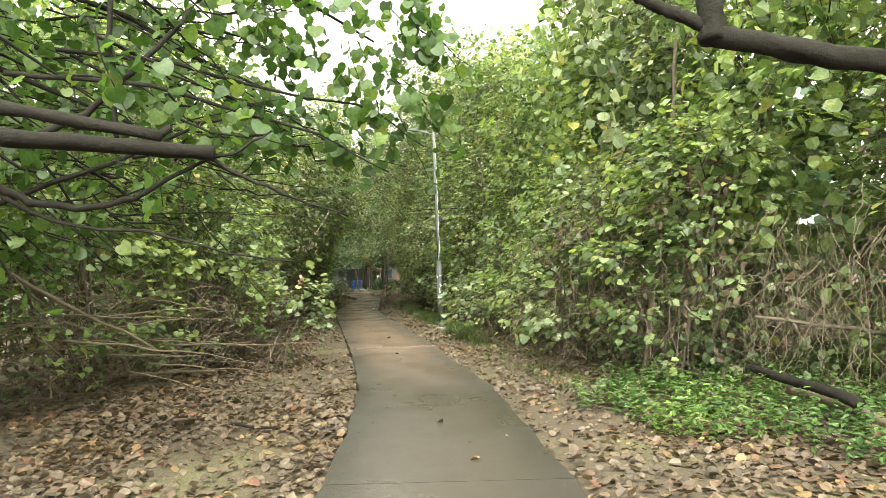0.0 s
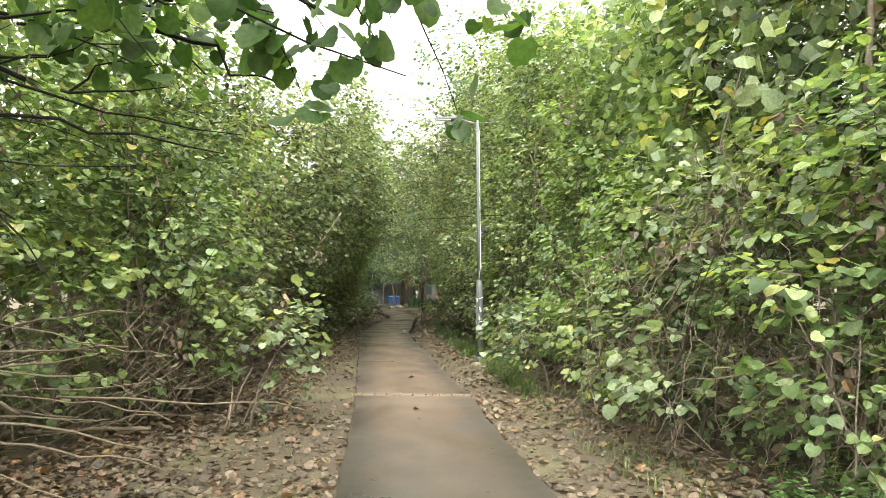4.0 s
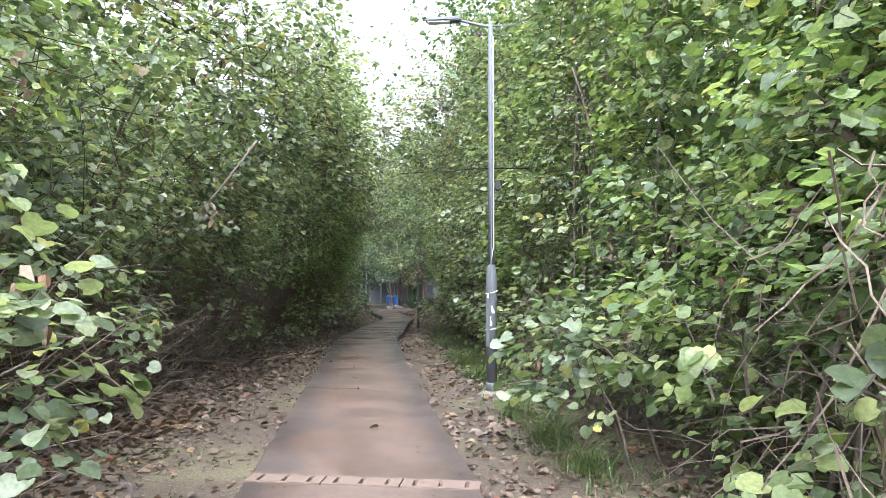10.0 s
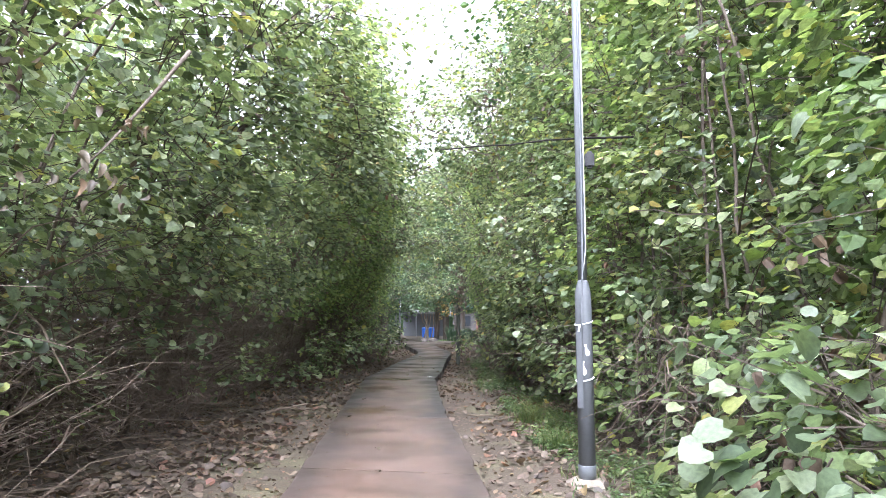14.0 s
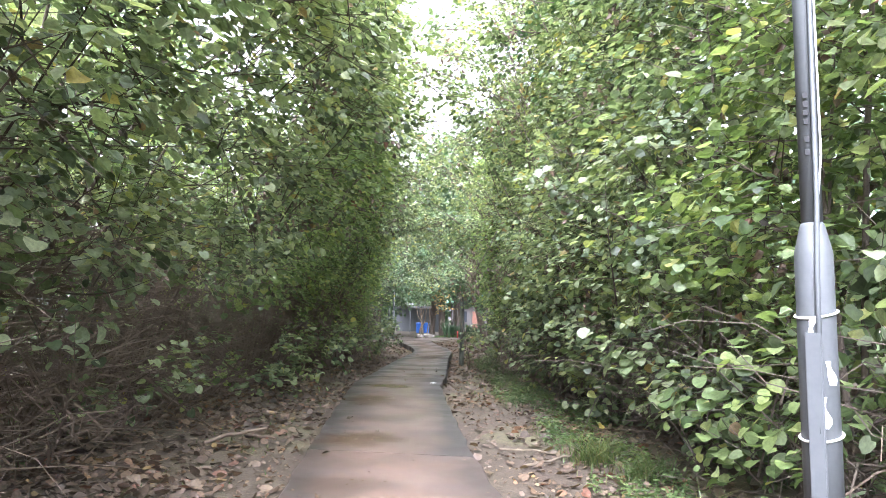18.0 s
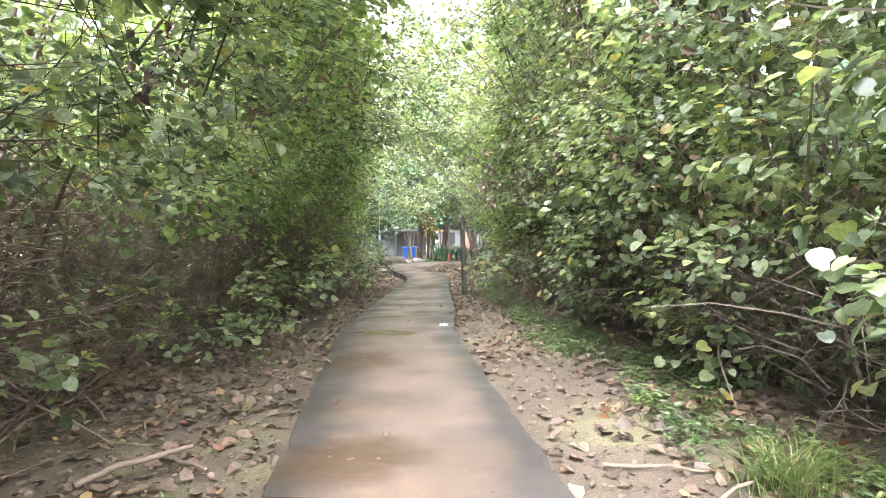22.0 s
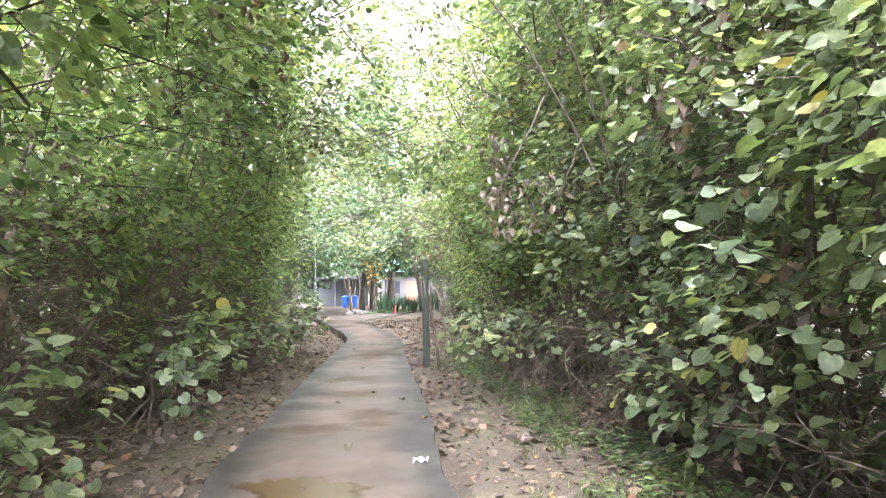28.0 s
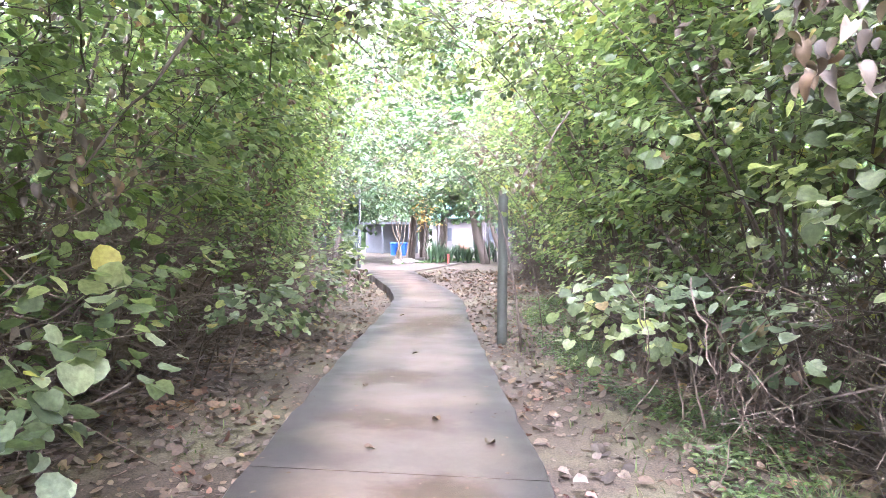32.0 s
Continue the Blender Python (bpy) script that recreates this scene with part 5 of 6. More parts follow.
def start_tree():
    """Tree left of the start: two sawn limbs and drooping leafy twigs over the litter."""
    rng = np.random.default_rng(15)
    root = tagged(new("overhanging_tree"), "old tree with sawn dark limbs and drooping leafy twigs", "tree")
    bx, by = -4.6, -11.2
    root.location = (bx, by, float(ground_z(bx, by)))

    def loc(p):
        return np.array(p, float) - np.array(root.location)
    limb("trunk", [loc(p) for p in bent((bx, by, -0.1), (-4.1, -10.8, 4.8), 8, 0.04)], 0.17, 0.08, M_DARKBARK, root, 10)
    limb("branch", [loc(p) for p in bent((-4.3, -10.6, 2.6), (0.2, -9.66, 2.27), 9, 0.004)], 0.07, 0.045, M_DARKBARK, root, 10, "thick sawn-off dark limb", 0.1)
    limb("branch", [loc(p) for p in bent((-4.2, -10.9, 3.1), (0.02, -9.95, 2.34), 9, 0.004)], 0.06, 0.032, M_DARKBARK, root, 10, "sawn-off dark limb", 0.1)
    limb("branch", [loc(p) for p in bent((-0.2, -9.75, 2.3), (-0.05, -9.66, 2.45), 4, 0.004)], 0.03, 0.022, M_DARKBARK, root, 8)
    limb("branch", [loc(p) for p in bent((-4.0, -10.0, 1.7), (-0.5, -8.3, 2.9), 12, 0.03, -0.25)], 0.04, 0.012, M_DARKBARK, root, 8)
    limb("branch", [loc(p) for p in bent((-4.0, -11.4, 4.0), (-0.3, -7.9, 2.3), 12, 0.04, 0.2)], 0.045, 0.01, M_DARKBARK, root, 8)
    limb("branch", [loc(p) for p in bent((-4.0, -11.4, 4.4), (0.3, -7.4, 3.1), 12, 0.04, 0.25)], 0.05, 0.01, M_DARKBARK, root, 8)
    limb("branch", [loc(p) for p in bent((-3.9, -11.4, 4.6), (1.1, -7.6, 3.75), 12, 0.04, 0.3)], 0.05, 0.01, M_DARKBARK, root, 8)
    for pts, r0, r1 in (
            ([(-1.9, -9.7, 2.5), (-1.16, -9.6, 2.14), (-0.95, -9.6, 2.04), (-0.59, -9.6, 2.0), (-0.31, -9.6, 2.05), (-0.1, -9.6, 2.15), (0.08, -9.58, 2.24), (0.33, -9.55, 2.32), (0.51, -9.5, 2.44)], 0.03, 0.006),
            ([(-1.9, -9.5, 2.4), (-1.16, -9.6, 2.11), (-0.95, -9.6, 1.97), (-0.67, -9.6, 1.88), (-0.24, -9.55, 1.84), (0.17, -9.5, 1.7), (0.6, -9.4, 1.62)], 0.018, 0.005),
            ([(-0.8, -9.8, 2.4), (-0.56, -9.6, 2.6), (-0.38, -9.6, 2.75), (-0.21, -9.55, 2.95), (-0.07, -9.5, 3.12), (0.1, -9.4, 3.4)], 0.024, 0.012),
            ([(-0.36, -9.75, 3.6), (-0.38, -9.7, 3.27), (-0.39, -9.7, 3.06), (-0.38, -9.7, 2.82), (-0.37, -9.7, 2.4)], 0.017, 0.015),
            ([(0.15, -9.62, 2.27), (0.39, -9.55, 2.12), (0.67, -9.5, 2.0), (0.95, -9.4, 1.9)], 0.014, 0.005),
            ([(-1.4, -9.2, 3.0), (-0.6, -9.0, 2.95), (0.1, -8.8, 2.75), (0.7, -8.6, 2.55), (1.1, -8.5, 2.3)], 0.02, 0.005),
            ([(-1.6, -8.6, 3.4), (-0.7, -8.4, 3.3), (0.2, -8.2, 3.05), (0.9, -8.0, 2.95), (1.35, -7.9, 2.6)], 0.02, 0.005)):
        u = np.linspace(0, len(pts) - 1, 3 * len(pts))
        a = np.array(pts)
        fine = np.stack([np.interp(u, np.arange(len(pts)), a[:, c]) for c in range(3)], 1)
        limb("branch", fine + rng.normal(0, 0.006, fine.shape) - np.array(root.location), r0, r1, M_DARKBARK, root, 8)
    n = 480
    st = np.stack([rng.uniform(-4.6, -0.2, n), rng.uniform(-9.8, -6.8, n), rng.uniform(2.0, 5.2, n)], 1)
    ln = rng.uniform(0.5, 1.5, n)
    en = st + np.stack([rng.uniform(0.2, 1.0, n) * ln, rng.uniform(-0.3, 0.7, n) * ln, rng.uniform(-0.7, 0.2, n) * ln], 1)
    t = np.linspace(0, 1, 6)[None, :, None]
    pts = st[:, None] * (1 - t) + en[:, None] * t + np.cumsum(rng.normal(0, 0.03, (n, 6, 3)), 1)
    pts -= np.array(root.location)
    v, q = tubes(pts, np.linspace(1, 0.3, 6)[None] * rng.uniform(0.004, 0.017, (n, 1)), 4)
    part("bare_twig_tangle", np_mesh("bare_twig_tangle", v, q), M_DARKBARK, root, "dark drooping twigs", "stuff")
    m = 5200
    k = rng.integers(0, n, m)
    f = rng.integers(1, 6, m)
    p = pts[k, f] + rng.normal(0, 0.05, (m, 3))
    p = p[(p[:, 1] + by < -8.5) | (p[:, 2] > 2.7) | (p[:, 0] + bx < -2.0)]
    m = len(p)
    w = rng.normal(0, 0.5, (m, 3)) + np.array([0, 0, -0.6])
    v, q = leaves(p, w, rng.normal(0, 0.45, (m, 3)) + np.array([0, -0.4, 0.8]), 0.1 * rng.uniform(0.5, 1.2, m), rng.uniform(0.3, 1.6, m), 0.15, shape="round")
    part("foliage", np_mesh("foliage", v, q, True), M_DEEP, root, "deep green backlit heart-shaped leaves", "stuff")
    # drooping spray over the middle of the path
    n = 44
    st = np.stack([rng.uniform(-0.5, 1.5, n), rng.uniform(-8.3, -7.2, n), rng.uniform(3.0, 4.6, n)], 1)
    en = st + np.stack([rng.uniform(0.1, 0.5, n), rng.uniform(-0.2, 0.3, n), -rng.uniform(0.2, 0.7, n)], 1)
    t = np.linspace(0, 1, 5)[None, :, None]
    pts = st[:, None] * (1 - t) + en[:, None] * t + np.cumsum(rng.normal(0, 0.02, (n, 5, 3)), 1) - np.array(root.location)
    v, q = tubes(pts, np.linspace(1, 0.4, 5)[None] * rng.uniform(0.003, 0.007, (n, 1)), 4)
    part("drooping_twig_growth", np_mesh("drooping_twig_growth", v, q), M_DARKBARK, root, "thin dark twigs against the sky", "stuff")
    m = 680
    p = pts[rng.integers(0, n, m), rng.integers(0, 5, m)] + rng.normal(0, 0.07, (m, 3))
    v, q = leaves(p, rng.normal(0, 0.5, (m, 3)) + np.array([0, 0, -0.7]), rng.normal(0, 0.5, (m, 3)) + np.array([0, -0.5, 0.7]), 0.112 * rng.uniform(0.5, 1.2, m), 0.8, 0.1, shape="round")
    part("foliage", np_mesh("foliage", v, q, True), M_DEEP, root, "dark green heart-shaped leaves against the sky", "stuff")


start_tree()
# bare pale sticks thrust out of the shrubs at the left of the start
srng = np.random.default_rng(61)
for k in range(16):
    x, y, z = srng.uniform(-4.6, -2.2), srng.uniform(-6.0, -4.2), srng.uniform(0.35, 1.35)
    ln = srng.uniform(1.0, 2.4)
    ob = limb("bare_stick", curve_pts((0, 0, 0), (ln, srng.uniform(-0.5, 0.5), srng.uniform(-0.35, 0.4)), 8, 0.03, srng), srng.uniform(0.007, 0.018), 0.005, M_STICK, None, 6)
    ob.location = (x, y, z)
    tagged(ob, "long bare bleached stick thrust out of the shrubs", "branch", "bare sticks in the shrubs")


def big_tree():
    """Thick dark limb at the right of the start, out of a trunk beside the weeds."""
    root = tagged(new("leaning_tree"), "old dark-barked tree with a heavy leaning limb", "tree")
    bx, by = 8.4, -8.6
    root.location = (bx, by, float(ground_z(bx, by)))

    def loc(p):
        return np.array(p, float) - np.array(root.location)
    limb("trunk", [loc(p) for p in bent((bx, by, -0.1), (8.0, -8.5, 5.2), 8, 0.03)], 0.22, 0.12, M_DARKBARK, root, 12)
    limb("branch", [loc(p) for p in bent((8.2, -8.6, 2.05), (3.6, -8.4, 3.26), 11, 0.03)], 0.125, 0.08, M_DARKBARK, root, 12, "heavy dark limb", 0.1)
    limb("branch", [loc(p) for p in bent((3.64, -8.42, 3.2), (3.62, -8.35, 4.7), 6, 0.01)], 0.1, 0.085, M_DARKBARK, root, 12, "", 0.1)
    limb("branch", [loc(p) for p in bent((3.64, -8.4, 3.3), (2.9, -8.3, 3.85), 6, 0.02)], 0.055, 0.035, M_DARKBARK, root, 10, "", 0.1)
    rng = np.random.default_rng(16)
    p = np.stack([rng.uniform(2.0, 8.0, 700), rng.uniform(-9.4, -7.2, 700), rng.uniform(4.4, 6.6, 700)], 1) - np.array(root.location)
    v, q = leaves(p, rng.normal(0, 1, (700, 3)) - np.array([0, 0, 0.4]), rng.normal(0, 0.5, (700, 3)) + np.array([0, 0, 0.8]), 0.12 * rng.uniform(0.5, 1.2, 700), 1.0)
    part("foliage", np_mesh("foliage", v, q), M_LEAF_BRIGHT, root, "green leaves", "stuff")


big_tree()


def vine_tangle(x, y, w, h, n, seed):
    """Dead vines hanging in loops over the shrubs."""
    rng = np.random.default_rng(seed)
    z = float(ground_z(x, y))
    a = np.stack([rng.normal(0, w, n), rng.normal(0, w * 0.7, n), rng.uniform(0.3, 1.0, n) * h], 1)
    b = a + np.stack([rng.normal(0, 0.5, n), rng.normal(0, 0.5, n), -rng.uniform(0.2, 1.6, n)], 1)
    b[:, 2] = np.maximum(b[:, 2], 0.02)
    t = np.linspace(0, 1, 9)[None, :, None]
    pts = a[:, None] * (1 - t) + b[:, None] * t + np.cumsum(rng.normal(0, 0.035, (n, 9, 3)), 1)
    pts[:, :, 2] = np.maximum(pts[:, :, 2], 0.015)
    pts = pts[(pts[:, :, 0] + x > edge_r(pts[:, :, 1] + y) + 0.7).all(1)]
    n = len(pts)
    v, q = tubes(pts, np.linspace(1, 0.5, 9)[None] * rng.uniform(0.002, 0.008, (n, 1)), 3)
    ob = part("vine_tangle", np_mesh("vine_tangle", v, q), M_TWIG)
    ob.location = (x, y, z)
    tagged(ob, "tangle of dry brown vines hanging over the shrubs", "vines", "vine tangles", kind="stuff")


for k, (x, y, w, h, n) in enumerate([(4.6, -4.4, 0.45, 2.6, 150), (5.6, -5.6, 0.5, 2.2, 170), (3.7, -3.6, 0.3, 3.2, 90), (6.2, -6.6, 0.5, 2.4, 120), (2.7, -2.2, 0.25, 2.2, 60), (1.8, 4.6, 0.3, 1.6, 70), (-0.6, 16.4, 0.4, 1.6, 90), (-1.0, 18.6, 0.45, 1.5, 110), (-1.4, 21.6, 0.4, 1.6, 100)]):
    vine_tangle(x, y, w, h, n, 300 + k)
stick("sapling", "thin crooked pale trunk standing in the shrubs", bent((4.05, -4.15, -0.1), (4.85, -4.0, 4.6), 12, 0.035), 0.045, 0.025, M_BARK, "sapling")
stick("sapling", "bent brown trunk standing behind leaves", bent((6.3, -3.6, -0.1), (5.0, -3.0, 4.8), 12, 0.05), 0.08, 0.04, M_BARK, "sapling")
stick("sapling", "thin brown trunk standing behind the lamp post", bent((2.5, 4.5, -0.1), (2.2, 4.6, 4.4), 12, 0.03), 0.024, 0.012, M_BARK, "sapling")
stick("sapling", "leaning thin trunk behind the lamp post", bent((2.9, 4.1, -0.1), (2.0, 4.0, 4.6), 12, 0.03), 0.022, 0.012, M_BARK, "sapling")
stick("dead_branch", "long thin bare branch reaching past the lamp post", bent((1.35, 4.95, 3.3), (-0.7, 4.9, 3.27), 12, 0.012), 0.012, 0.006, M_DARKBARK)

# wire from the lamp into the trees
wire = limb("overhead_wire", [(0.79, 4.56, 5.38), (1.1, 4.57, 5.38), (1.4, 4.58, 5.5), (1.8, 4.6, 5.95), (2.7, 4.6, 7.3), (3.6, 4.7, 8.4)], 0.01, 0.01, M_POST, None, 6)
tagged(wire, "thin pale wire running from the lamp post", "wire")

# single leaves and scraps on the concrete
for k, (x, y) in enumerate([(-1.17, 4.47), (-3.6, 18.6), (-2.55, 7.95), (-2.8, 16.9), (-2.1, 6.4), (-1.5, 5.6), (0.2, -1.2), (1.3, -6.9), (0.7, -5.4), (1.7, -8.2), (-0.3, 1.9), (-3.0, 10.2), (-2.4, 9.3), (-3.7, 12.0), (-4.0, 17.9), (-3.2, 18.1), (-4.4, 19.6), (-4.2, 21.4), (-5.0, 25.0), (-3.4, 15.6)]):
    ob = part("fallen_leaf", DRY_LEAF[k % 3], M_DRY_ONE)
    ob.matrix_basis = pose(x, y, 0.012, 4, 3, 47 * k) @ Matrix.Scale(0.06 + 0.012 * (k % 4), 4)
    tagged(ob, "dry curled brown leaf lying on the concrete", "leaf", "fallen leaves on the path")
# fine bits of leaf blown onto the concrete
crng = np.random.default_rng(66)
n = 420
cy = crng.uniform(-11, 30, n)
cx = edge_l(cy) + (edge_r(cy) - edge_l(cy)) * (0.5 + 0.5 * np.sign(crng.normal(0, 1, n)) * crng.uniform(0, 1, n) ** 0.5 * 0.96)
ca = crng.uniform(0, 6.28, n)
v, q = leaves(np.stack([cx, cy, crng.uniform(0.004, 0.009, n)], 1), np.stack([np.cos(ca), np.sin(ca), 0 * ca], 1), np.array([0, 0, 1.0]) + crng.normal(0, 0.12, (n, 3)), crng.uniform(0.012, 0.04, n), 0.8, 0.05, 0.8, shape="plain")
tagged(part("fallen_leaf_crumbs", np_mesh("fallen_leaf_crumbs", v, q), M_DRY), "small bits of dead leaf on the concrete path", "leaf litter", kind="stuff")
bm = bmesh.new()
bmesh.ops.create_grid(bm, x_segments=6, y_segments=4, size=0.06)
for v in bm.verts:
    v.co.z = 0.02 + 0.018 * math.sin(90 * v.co.x + 40 * v.co.y)
    v.co.y *= 0.7
scrap = part("paper_scrap", bm_mesh("paper_scrap", bm), M_WHITE)
scrap.modifiers.new("thickness", "SOLIDIFY").thickness = 0.003
scrap.location = (-2.73, 15.16, 0.0)
tagged(scrap, "crumpled scrap of white paper at the path's edge", "litter")

# ---- clearing at the end ----
def flat_poly(name, pts, z, depth, material, label, cat, kind="structure"):
    bm = bmesh.new()
    f = bm.faces.new([bm.verts.new((x, y, z)) for x, y in pts])
    g = bmesh.ops.extrude_face_region(bm, geom=[f])
    bmesh.ops.translate(bm, verts=[v for v in g["geom"] if isinstance(v, bmesh.types.BMVert)], vec=(0, 0, -depth))
    bmesh.ops.recalc_face_normals(bm, faces=bm.faces)
    return tagged(part(name, bm_mesh(name, bm), material), label, cat, kind=kind)


flat_poly("pavement_cross", [(-9.1, 39.41), (-7.1, 39.41), (-6.5, 43.4), (-5.7, 49.8), (-4.6, 58), (-6.6, 58), (-7.4, 50), (-8.9, 45), (-9.6, 45.6), (-13, 56), (-17.5, 56), (-11, 43), (-10.2, 41.2)], 0.004, 0.3, M_SAND, "pale worn concrete path junction", "path")


def house():
    root = tagged(new("house"), "pale single-storey house with a green sheet roof", "house")
    bm = bmesh.new()
    box(bm, -10.4, 70, -0.1, -2.2, 75, 3.0)
    part("wall", bm_mesh("wall", bm), M_WALL, root, "pale rendered wall")
    bm = bmesh.new()
    prof = [(69.3, 2.95), (72.5, 4.1), (75.7, 2.95), (75.7, 3.03), (72.5, 4.2), (69.3, 3.03)]
    a = [bm.verts.new((-10.8, y, z)) for y, z in prof]
    b = [bm.verts.new((-6.2, y, z)) for y, z in prof]
    bm.faces.new(a[::-1])
    bm.faces.new(b)
    for i in range(6):
        bm.faces.new((a[i], a[(i + 1) % 6], b[(i + 1) % 6], b[i]))
    part("roof", bm_mesh("roof", bm), M_ROOF, root, "green metal roof")
    bm = bmesh.new()
    box(bm, -6.15, 69.6, 3.0, -1.9, 75.4, 3.2, 0.02)
    part("roof", bm_mesh("roof", bm), M_WALL, root, "flat pale roof slab")
    for x in (-9.6, -5.6, -3.6):
        bm = bmesh.new()
        box(bm, x, 69.94, 1.0, x + 0.9, 69.995, 2.1, 0.01)
        w = part("window", bm_mesh("window", bm), M_WINDOW, root)
        bm = bmesh.new()
        box(bm, x - 0.06, 69.9, 0.92, x + 0.96, 69.99, 0.99)
        part("sill", bm_mesh("sill", bm), M_WALL, w)
    bm = bmesh.new()
    box(bm, -8.1, 69.93, 0.0, -7.2, 69.995, 2.1, 0.01)
    part("door", bm_mesh("door", bm), M_DOOR, root, "red-brown door")


house()


def bin_thing(x, y, rz):
    root = tagged(new("rubbish_bin"), "bright blue plastic wheeled bin standing in shade", "bin", "blue bins")
    bm = bmesh.new()
    lathe(bm, [(0.24, 0.0), (0.29, 0.8), (0.31, 0.82), (0.31, 0.86)], 16)
    part("body", bm_mesh("body", bm), M_BLUE, root)
    bm = bmesh.new()
    lathe(bm, [(0.32, 0.865), (0.32, 0.89), (0.22, 0.94), (0.02, 0.96)], 16)
    part("lid", bm_mesh("lid", bm), M_BLUE, root)
    root.matrix_basis = pose(x, y, float(ground_z(x, y)), 0, 0, rz)
    return root


for k, (x, y) in enumerate([(-11.9, 60.2), (-11.2, 60.0)]):
    bin_thing(x, y, 20 * k)


def dark_shed():
    root = tagged(new("open_shed"), "dark open-sided shed with a low roof", "shed")
    bm = bmesh.new()
    box(bm, -15.6, 63, 2.3, -11.2, 67, 2.45, 0.02)
    part("roof", bm_mesh("roof", bm), M_DARKPAINT, root)
    bm = bmesh.new()
    box(bm, -15.6, 66.9, -0.1, -11.2, 67, 2.29)
    part("wall", bm_mesh("wall", bm), M_DARKPAINT, root)
    for x in (-15.5, -13.4, -11.3):
        bm = bmesh.new()
        box(bm, x - 0.06, 63.1, -0.1, x + 0.06, 63.22, 2.295)
        part("post", bm_mesh("post", bm), M_DARKPAINT, root)


dark_shed()


def spiky(x, y, h, seed):
    root = tagged(new("spiky_plant"), "dark green clump of upright sword-like leaves", "plant", "bed of spiky plants")
    gz = float(ground_z(x, y))
    root.location = (x, y, gz)
    rng = np.random.default_rng(seed)
    n, k = 34, 5
    a = rng.uniform(0, 6.28, n)
    t = np.linspace(0, 1, k)[None]
    hh = h * rng.uniform(0.6, 1.15, n)[:, None]
    r = rng.uniform(0.1, 0.55, n)[:, None] * hh * t ** 1.6
    px, py, pz = np.cos(a)[:, None] * r, np.sin(a)[:, None] * r, hh * t - 0.02
    w = 0.035 * np.array([0.8, 1, 0.9, 0.6, 0.05])[None]
    sx, sy = -np.sin(a)[:, None] * w, np.cos(a)[:, None] * w
    v = np.stack([np.stack([px - sx, py - sy, pz], -1), np.stack([px + sx, py + sy, pz], -1)], 2).reshape(-1, 3)
    i = np.arange(n)[:, None] * 2 * k + np.arange(k - 1)[None] * 2
    part("foliage", np_mesh("foliage", v, i.reshape(-1, 1) + np.array([0, 1, 3, 2])), M_SPIKE, root, "", "stuff")


for k in range(22):
    spiky(-7.6 + 0.15 * k + grng.normal(0, 0.15), 47.0 + 0.14 * k + grng.normal(0, 0.5), grng.uniform(0.8, 1.3), 800 + k)
gx = grng.uniform(-9.2, -4.6, 5200)
gy = 45.2 + (gx + 8.9) * 1.9 + grng.uniform(0, 3.0, 5200)
blades("bed_grass", "strip of short bright green grass round the bed", "grass", 88, gx, gy, 0.14, 0.6, M_WEED, 0.016)


def far_tree(x, y, h, r, seed, lean, trunk_r, zlow, leafmat=None, n=260, size=0.2, label="spreading tree with a bare dark trunk"):
    rng = np.random.default_rng(seed)
    lum = heap(rng, h, r, zlow, lean, 9)
    t = thicket("shade_tree", label, "tree", x, y, lum, seed, int(1.25 * n), 7, size * 1.5, low=zlow * 1.6, twigs=0, dry=0, leafmat=leafmat or M_FAR, group="trees round the clearing", stems=3, spread=0.7, clear=-1, stem_r=0.05)
    pts = curve_pts((0, 0, -0.1), (lean[0] * 0.6, lean[1] * 0.6, zlow + 1.2), 8, 0.05, rng)
    limb("trunk", pts, trunk_r, trunk_r * 0.6, M_BARK, t, 10)
    return t


far_tree(-13.4, 47.5, 14.5, 4.2, 921, (3.4, 0), 0.24, 4.0, None, 420, 0.24)
far_tree(-4.6, 46.8, 14.5, 4.2, 922, (-2.2, 0), 0.24, 4.2, None, 420, 0.24)
far_tree(-9.3, 57.0, 17.0, 4.6, 923, (0, 0), 0.26, 4.5, None, 480, 0.26)
far_tree(-5.0, 51.5, 8.5, 3.4, 901, (-0.9, 0), 0.3, 2.6)
far_tree(-11.6, 43.5, 7.5, 2.6, 913, (1.6, 0), 0.14, 2.5)
far_tree(-3.6, 44.5, 8.0, 2.8, 914, (-1.5, 0), 0.16, 2.3)
far_tree(-0.8, 41.0, 7.5, 2.6, 915, (-0.8, 0), 0.16, 1.6)
far_tree(-7.6, 52.5, 7.0, 2.6, 902, (0.3, 0), 0.2, 2.8)
far_tree(-9.6, 54.0, 7.5, 3.0, 903, (0.2, 0), 0.22, 2.9)
far_tree(-14.5, 52.0, 7.0, 3.0, 904, (0.6, 0), 0.2, 2.4)
far_tree(-12.2, 46.5, 6.0, 2.4, 905, (0.3, 0), 0.15, 2.0)
far_tree(-1.5, 48.0, 7.0, 3.0, 906, (-0.6, 0), 0.22, 2.0)
far_tree(0.5, 56.0, 8.0, 3.4, 907, (-0.6, 0), 0.22, 1.5)
far_tree(-18.5, 58.0, 8.0, 3.4, 908, (0.6, 0), 0.22, 1.2)
far_tree(-3.0, 60.5, 8.5, 3.0, 909, (0, 0), 0.22, 3.2)
far_tree(-8.5, 62.5, 9.0, 3.2, 910, (0, 0), 0.22, 3.6)
far_tree(-14.0, 72.0, 9.0, 4.0, 911, (0, 0), 0.25, 2.5)
far_tree(-8.0, 49.2, 2.9, 0.5, 912, (0, 0), 0.06, 2.1, M_ORANGE, 26, 0.13, "small ornamental tree with orange-yellow leaves")
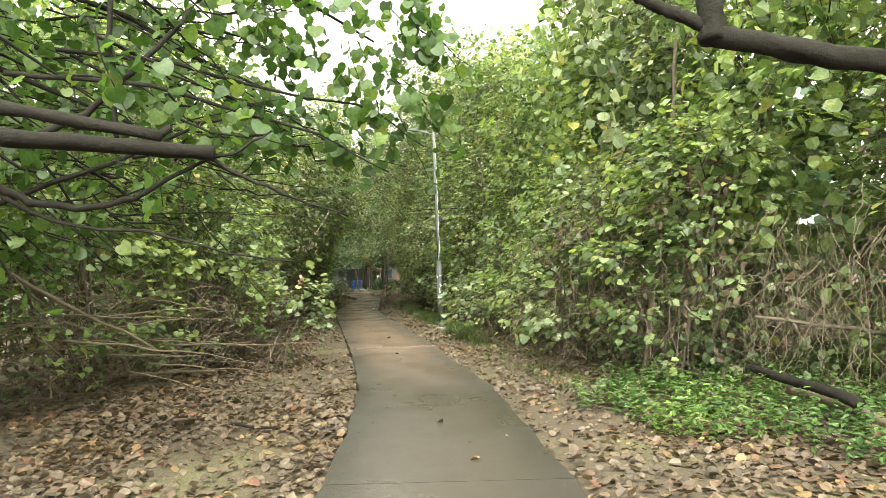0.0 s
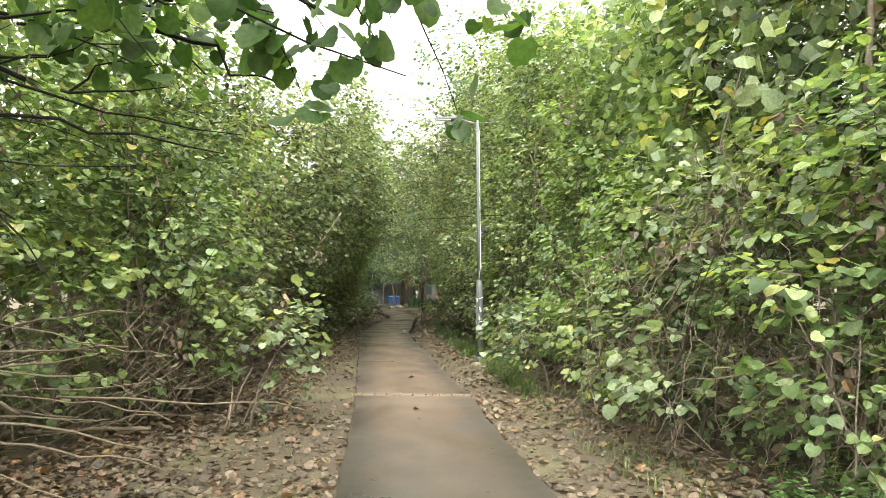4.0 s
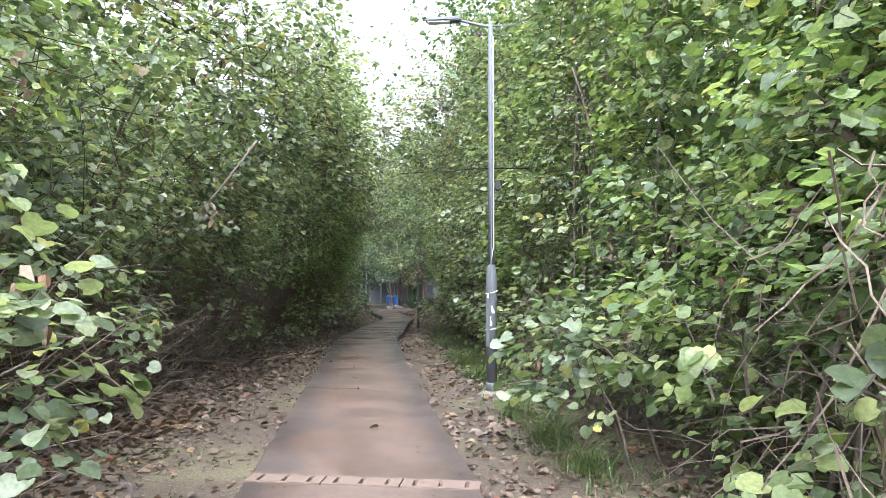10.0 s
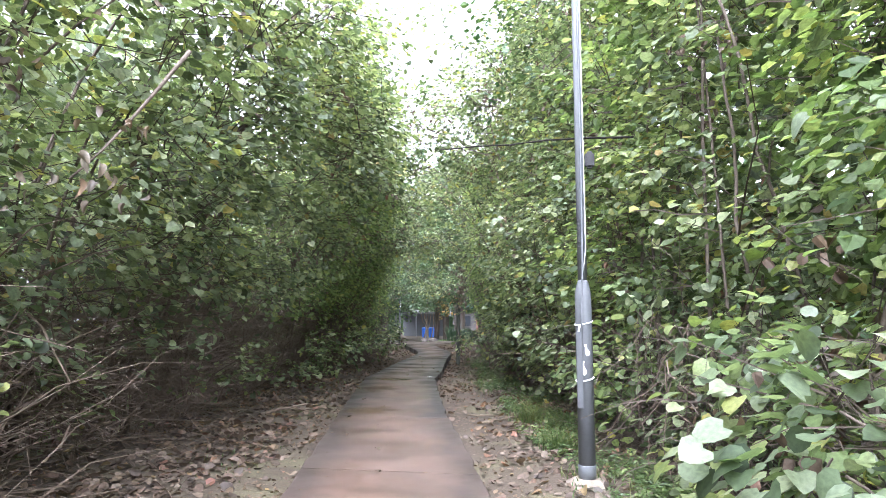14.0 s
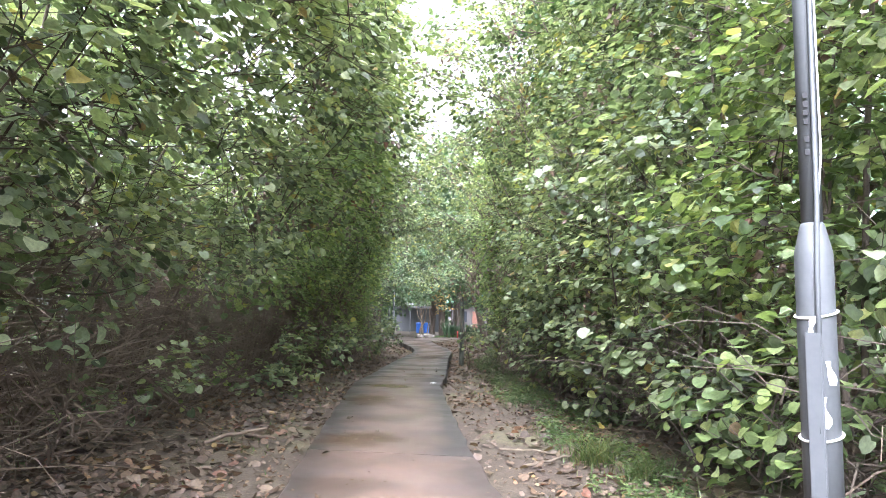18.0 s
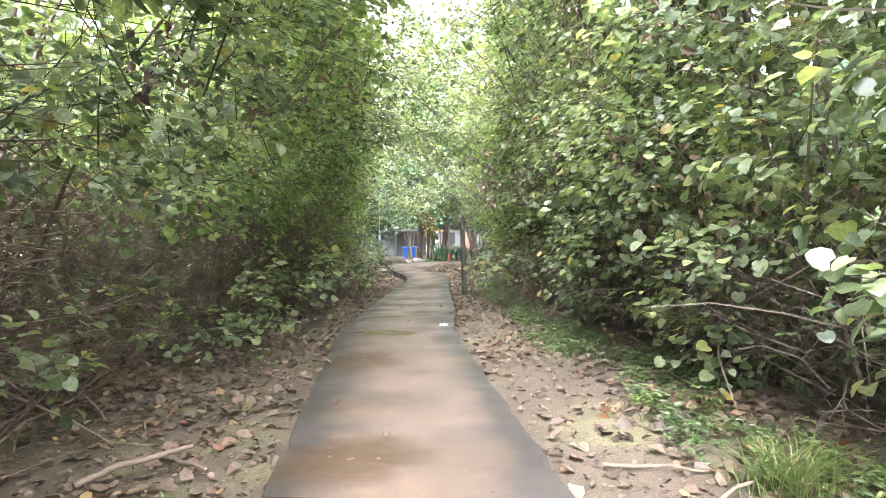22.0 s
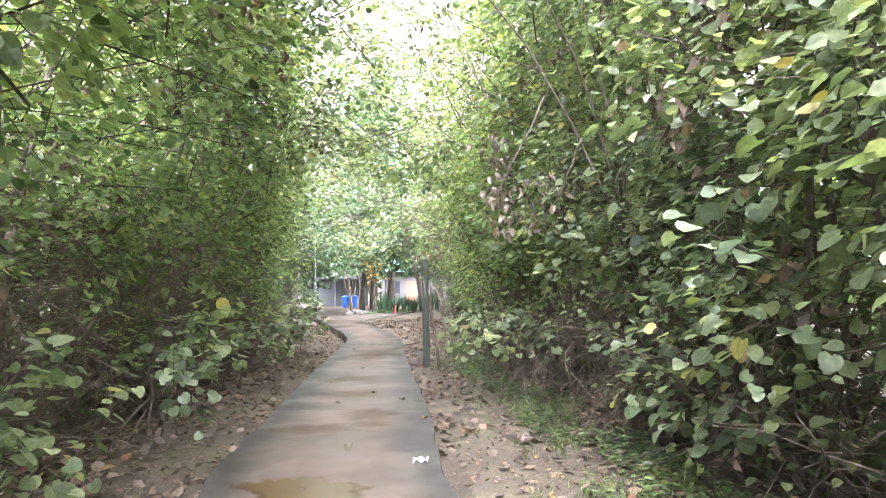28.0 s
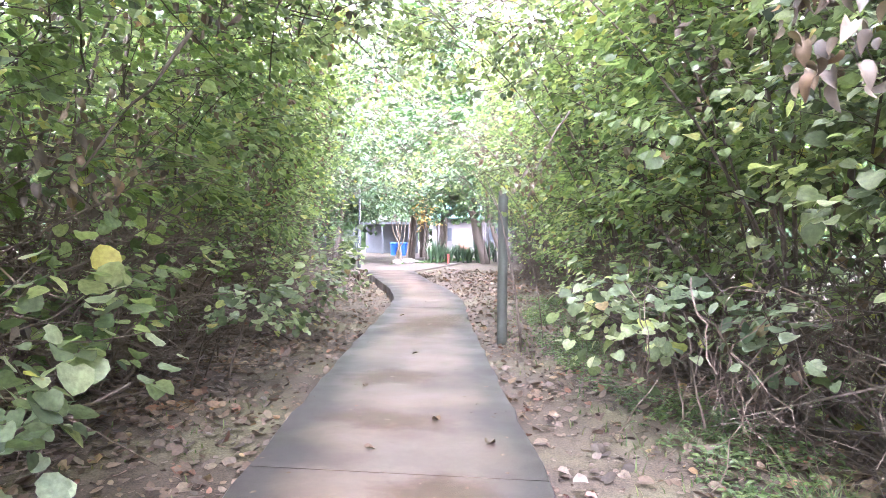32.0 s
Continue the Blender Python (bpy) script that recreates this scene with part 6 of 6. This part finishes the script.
for k in range(6):
    x, y = -9.0 + grng.normal(0, 0.35), 47.0 + grng.normal(0, 0.8)
    stick("garden_shrub", "bare pale pinkish stem in the garden bed", bent((x, y, -0.05), (x + grng.normal(0, 0.5), y, 2.4), 7, 0.06), 0.05, 0.02, M_STICK, "shrub")


def stone(x, y, r, seed):
    bm = bmesh.new()
    bmesh.ops.create_icosphere(bm, subdivisions=2, radius=r)
    rng = np.random.default_rng(seed)
    for v in bm.verts:
        v.co *= 1 + rng.normal(0, 0.07)
        v.co.z *= 0.75
    ob = part("garden_stone", bm_mesh("garden_stone", bm), M_CONC)
    ob.location = (x, y, float(ground_z(x, y)) + r * 0.4)
    tagged(ob, "rough pale stone at the edge of the bed", "stone", "stones round the bed")


for k in range(9):
    stone(-9.1 + 0.1 * k + grng.normal(0, 0.12), 45.2 + 0.25 * k, grng.uniform(0.16, 0.34), 950 + k)
bm = bmesh.new()
lathe(bm, [(0.055, -0.05), (0.055, 0.36), (0.07, 0.38), (0.06, 0.46), (0.02, 0.5)], 12)
tagged(part("marker_post", bm_mesh("marker_post", bm), M_RED), "short red painted marker post", "post").location = (-6.5, 46.6, 0.0)
for x, y, h in ((-4.2, 50.0, 0.75), (-3.3, 50.4, 0.62), (-3.0, 47.5, 0.6)):
    bm = bmesh.new()
    lathe(bm, [(0.07, -0.2), (0.065, h), (0.05, h + 0.03)], 10)
    tagged(part("stub_post", bm_mesh("stub_post", bm), M_GREENPOST), "short weathered timber stub post", "post", "stub posts").location = (x, y, 0.0)


def wire_fence():
    root = tagged(new("mesh_fence"), "grey wire mesh fence panel between thin posts", "fence")
    for x in (-13.0, -11.6, -10.3):
        bm = bmesh.new()
        lathe(bm, [(0.025, -0.1), (0.025, 1.7), (0.01, 1.72)], 8, x, 42.2)
        part("post", bm_mesh("post", bm), M_POST, root)
    pts = [[(x, 42.2, 0.05), (x, 42.2, 1.65)] for x in np.arange(-13, -10.3, 0.1)] + [[(-13, 42.2, z), (-10.3, 42.2, z)] for z in np.arange(0.1, 1.7, 0.1)]
    v, q = tubes(np.array(pts), np.full((len(pts), 2), 0.004), 3)
    part("mesh_panel", np_mesh("mesh_panel", v, q), M_POST, root, "", "stuff")


wire_fence()
# low railing by the house
rail = tagged(new("railing"), "dark timber railing before the house", "railing")
for k in range(8):
    bm = bmesh.new()
    box(bm, -5.7 + 0.45 * k, 62.0, 0.0, -5.62 + 0.45 * k, 62.08, 1.15)
    part("post", bm_mesh("post", bm), M_DARKPAINT, rail)
for z in (0.5, 1.1):
    bm = bmesh.new()
    box(bm, -5.75, 61.96, z, -2.4, 61.995, z + 0.08)
    part("rail", bm_mesh("rail", bm), M_DARKPAINT, rail)
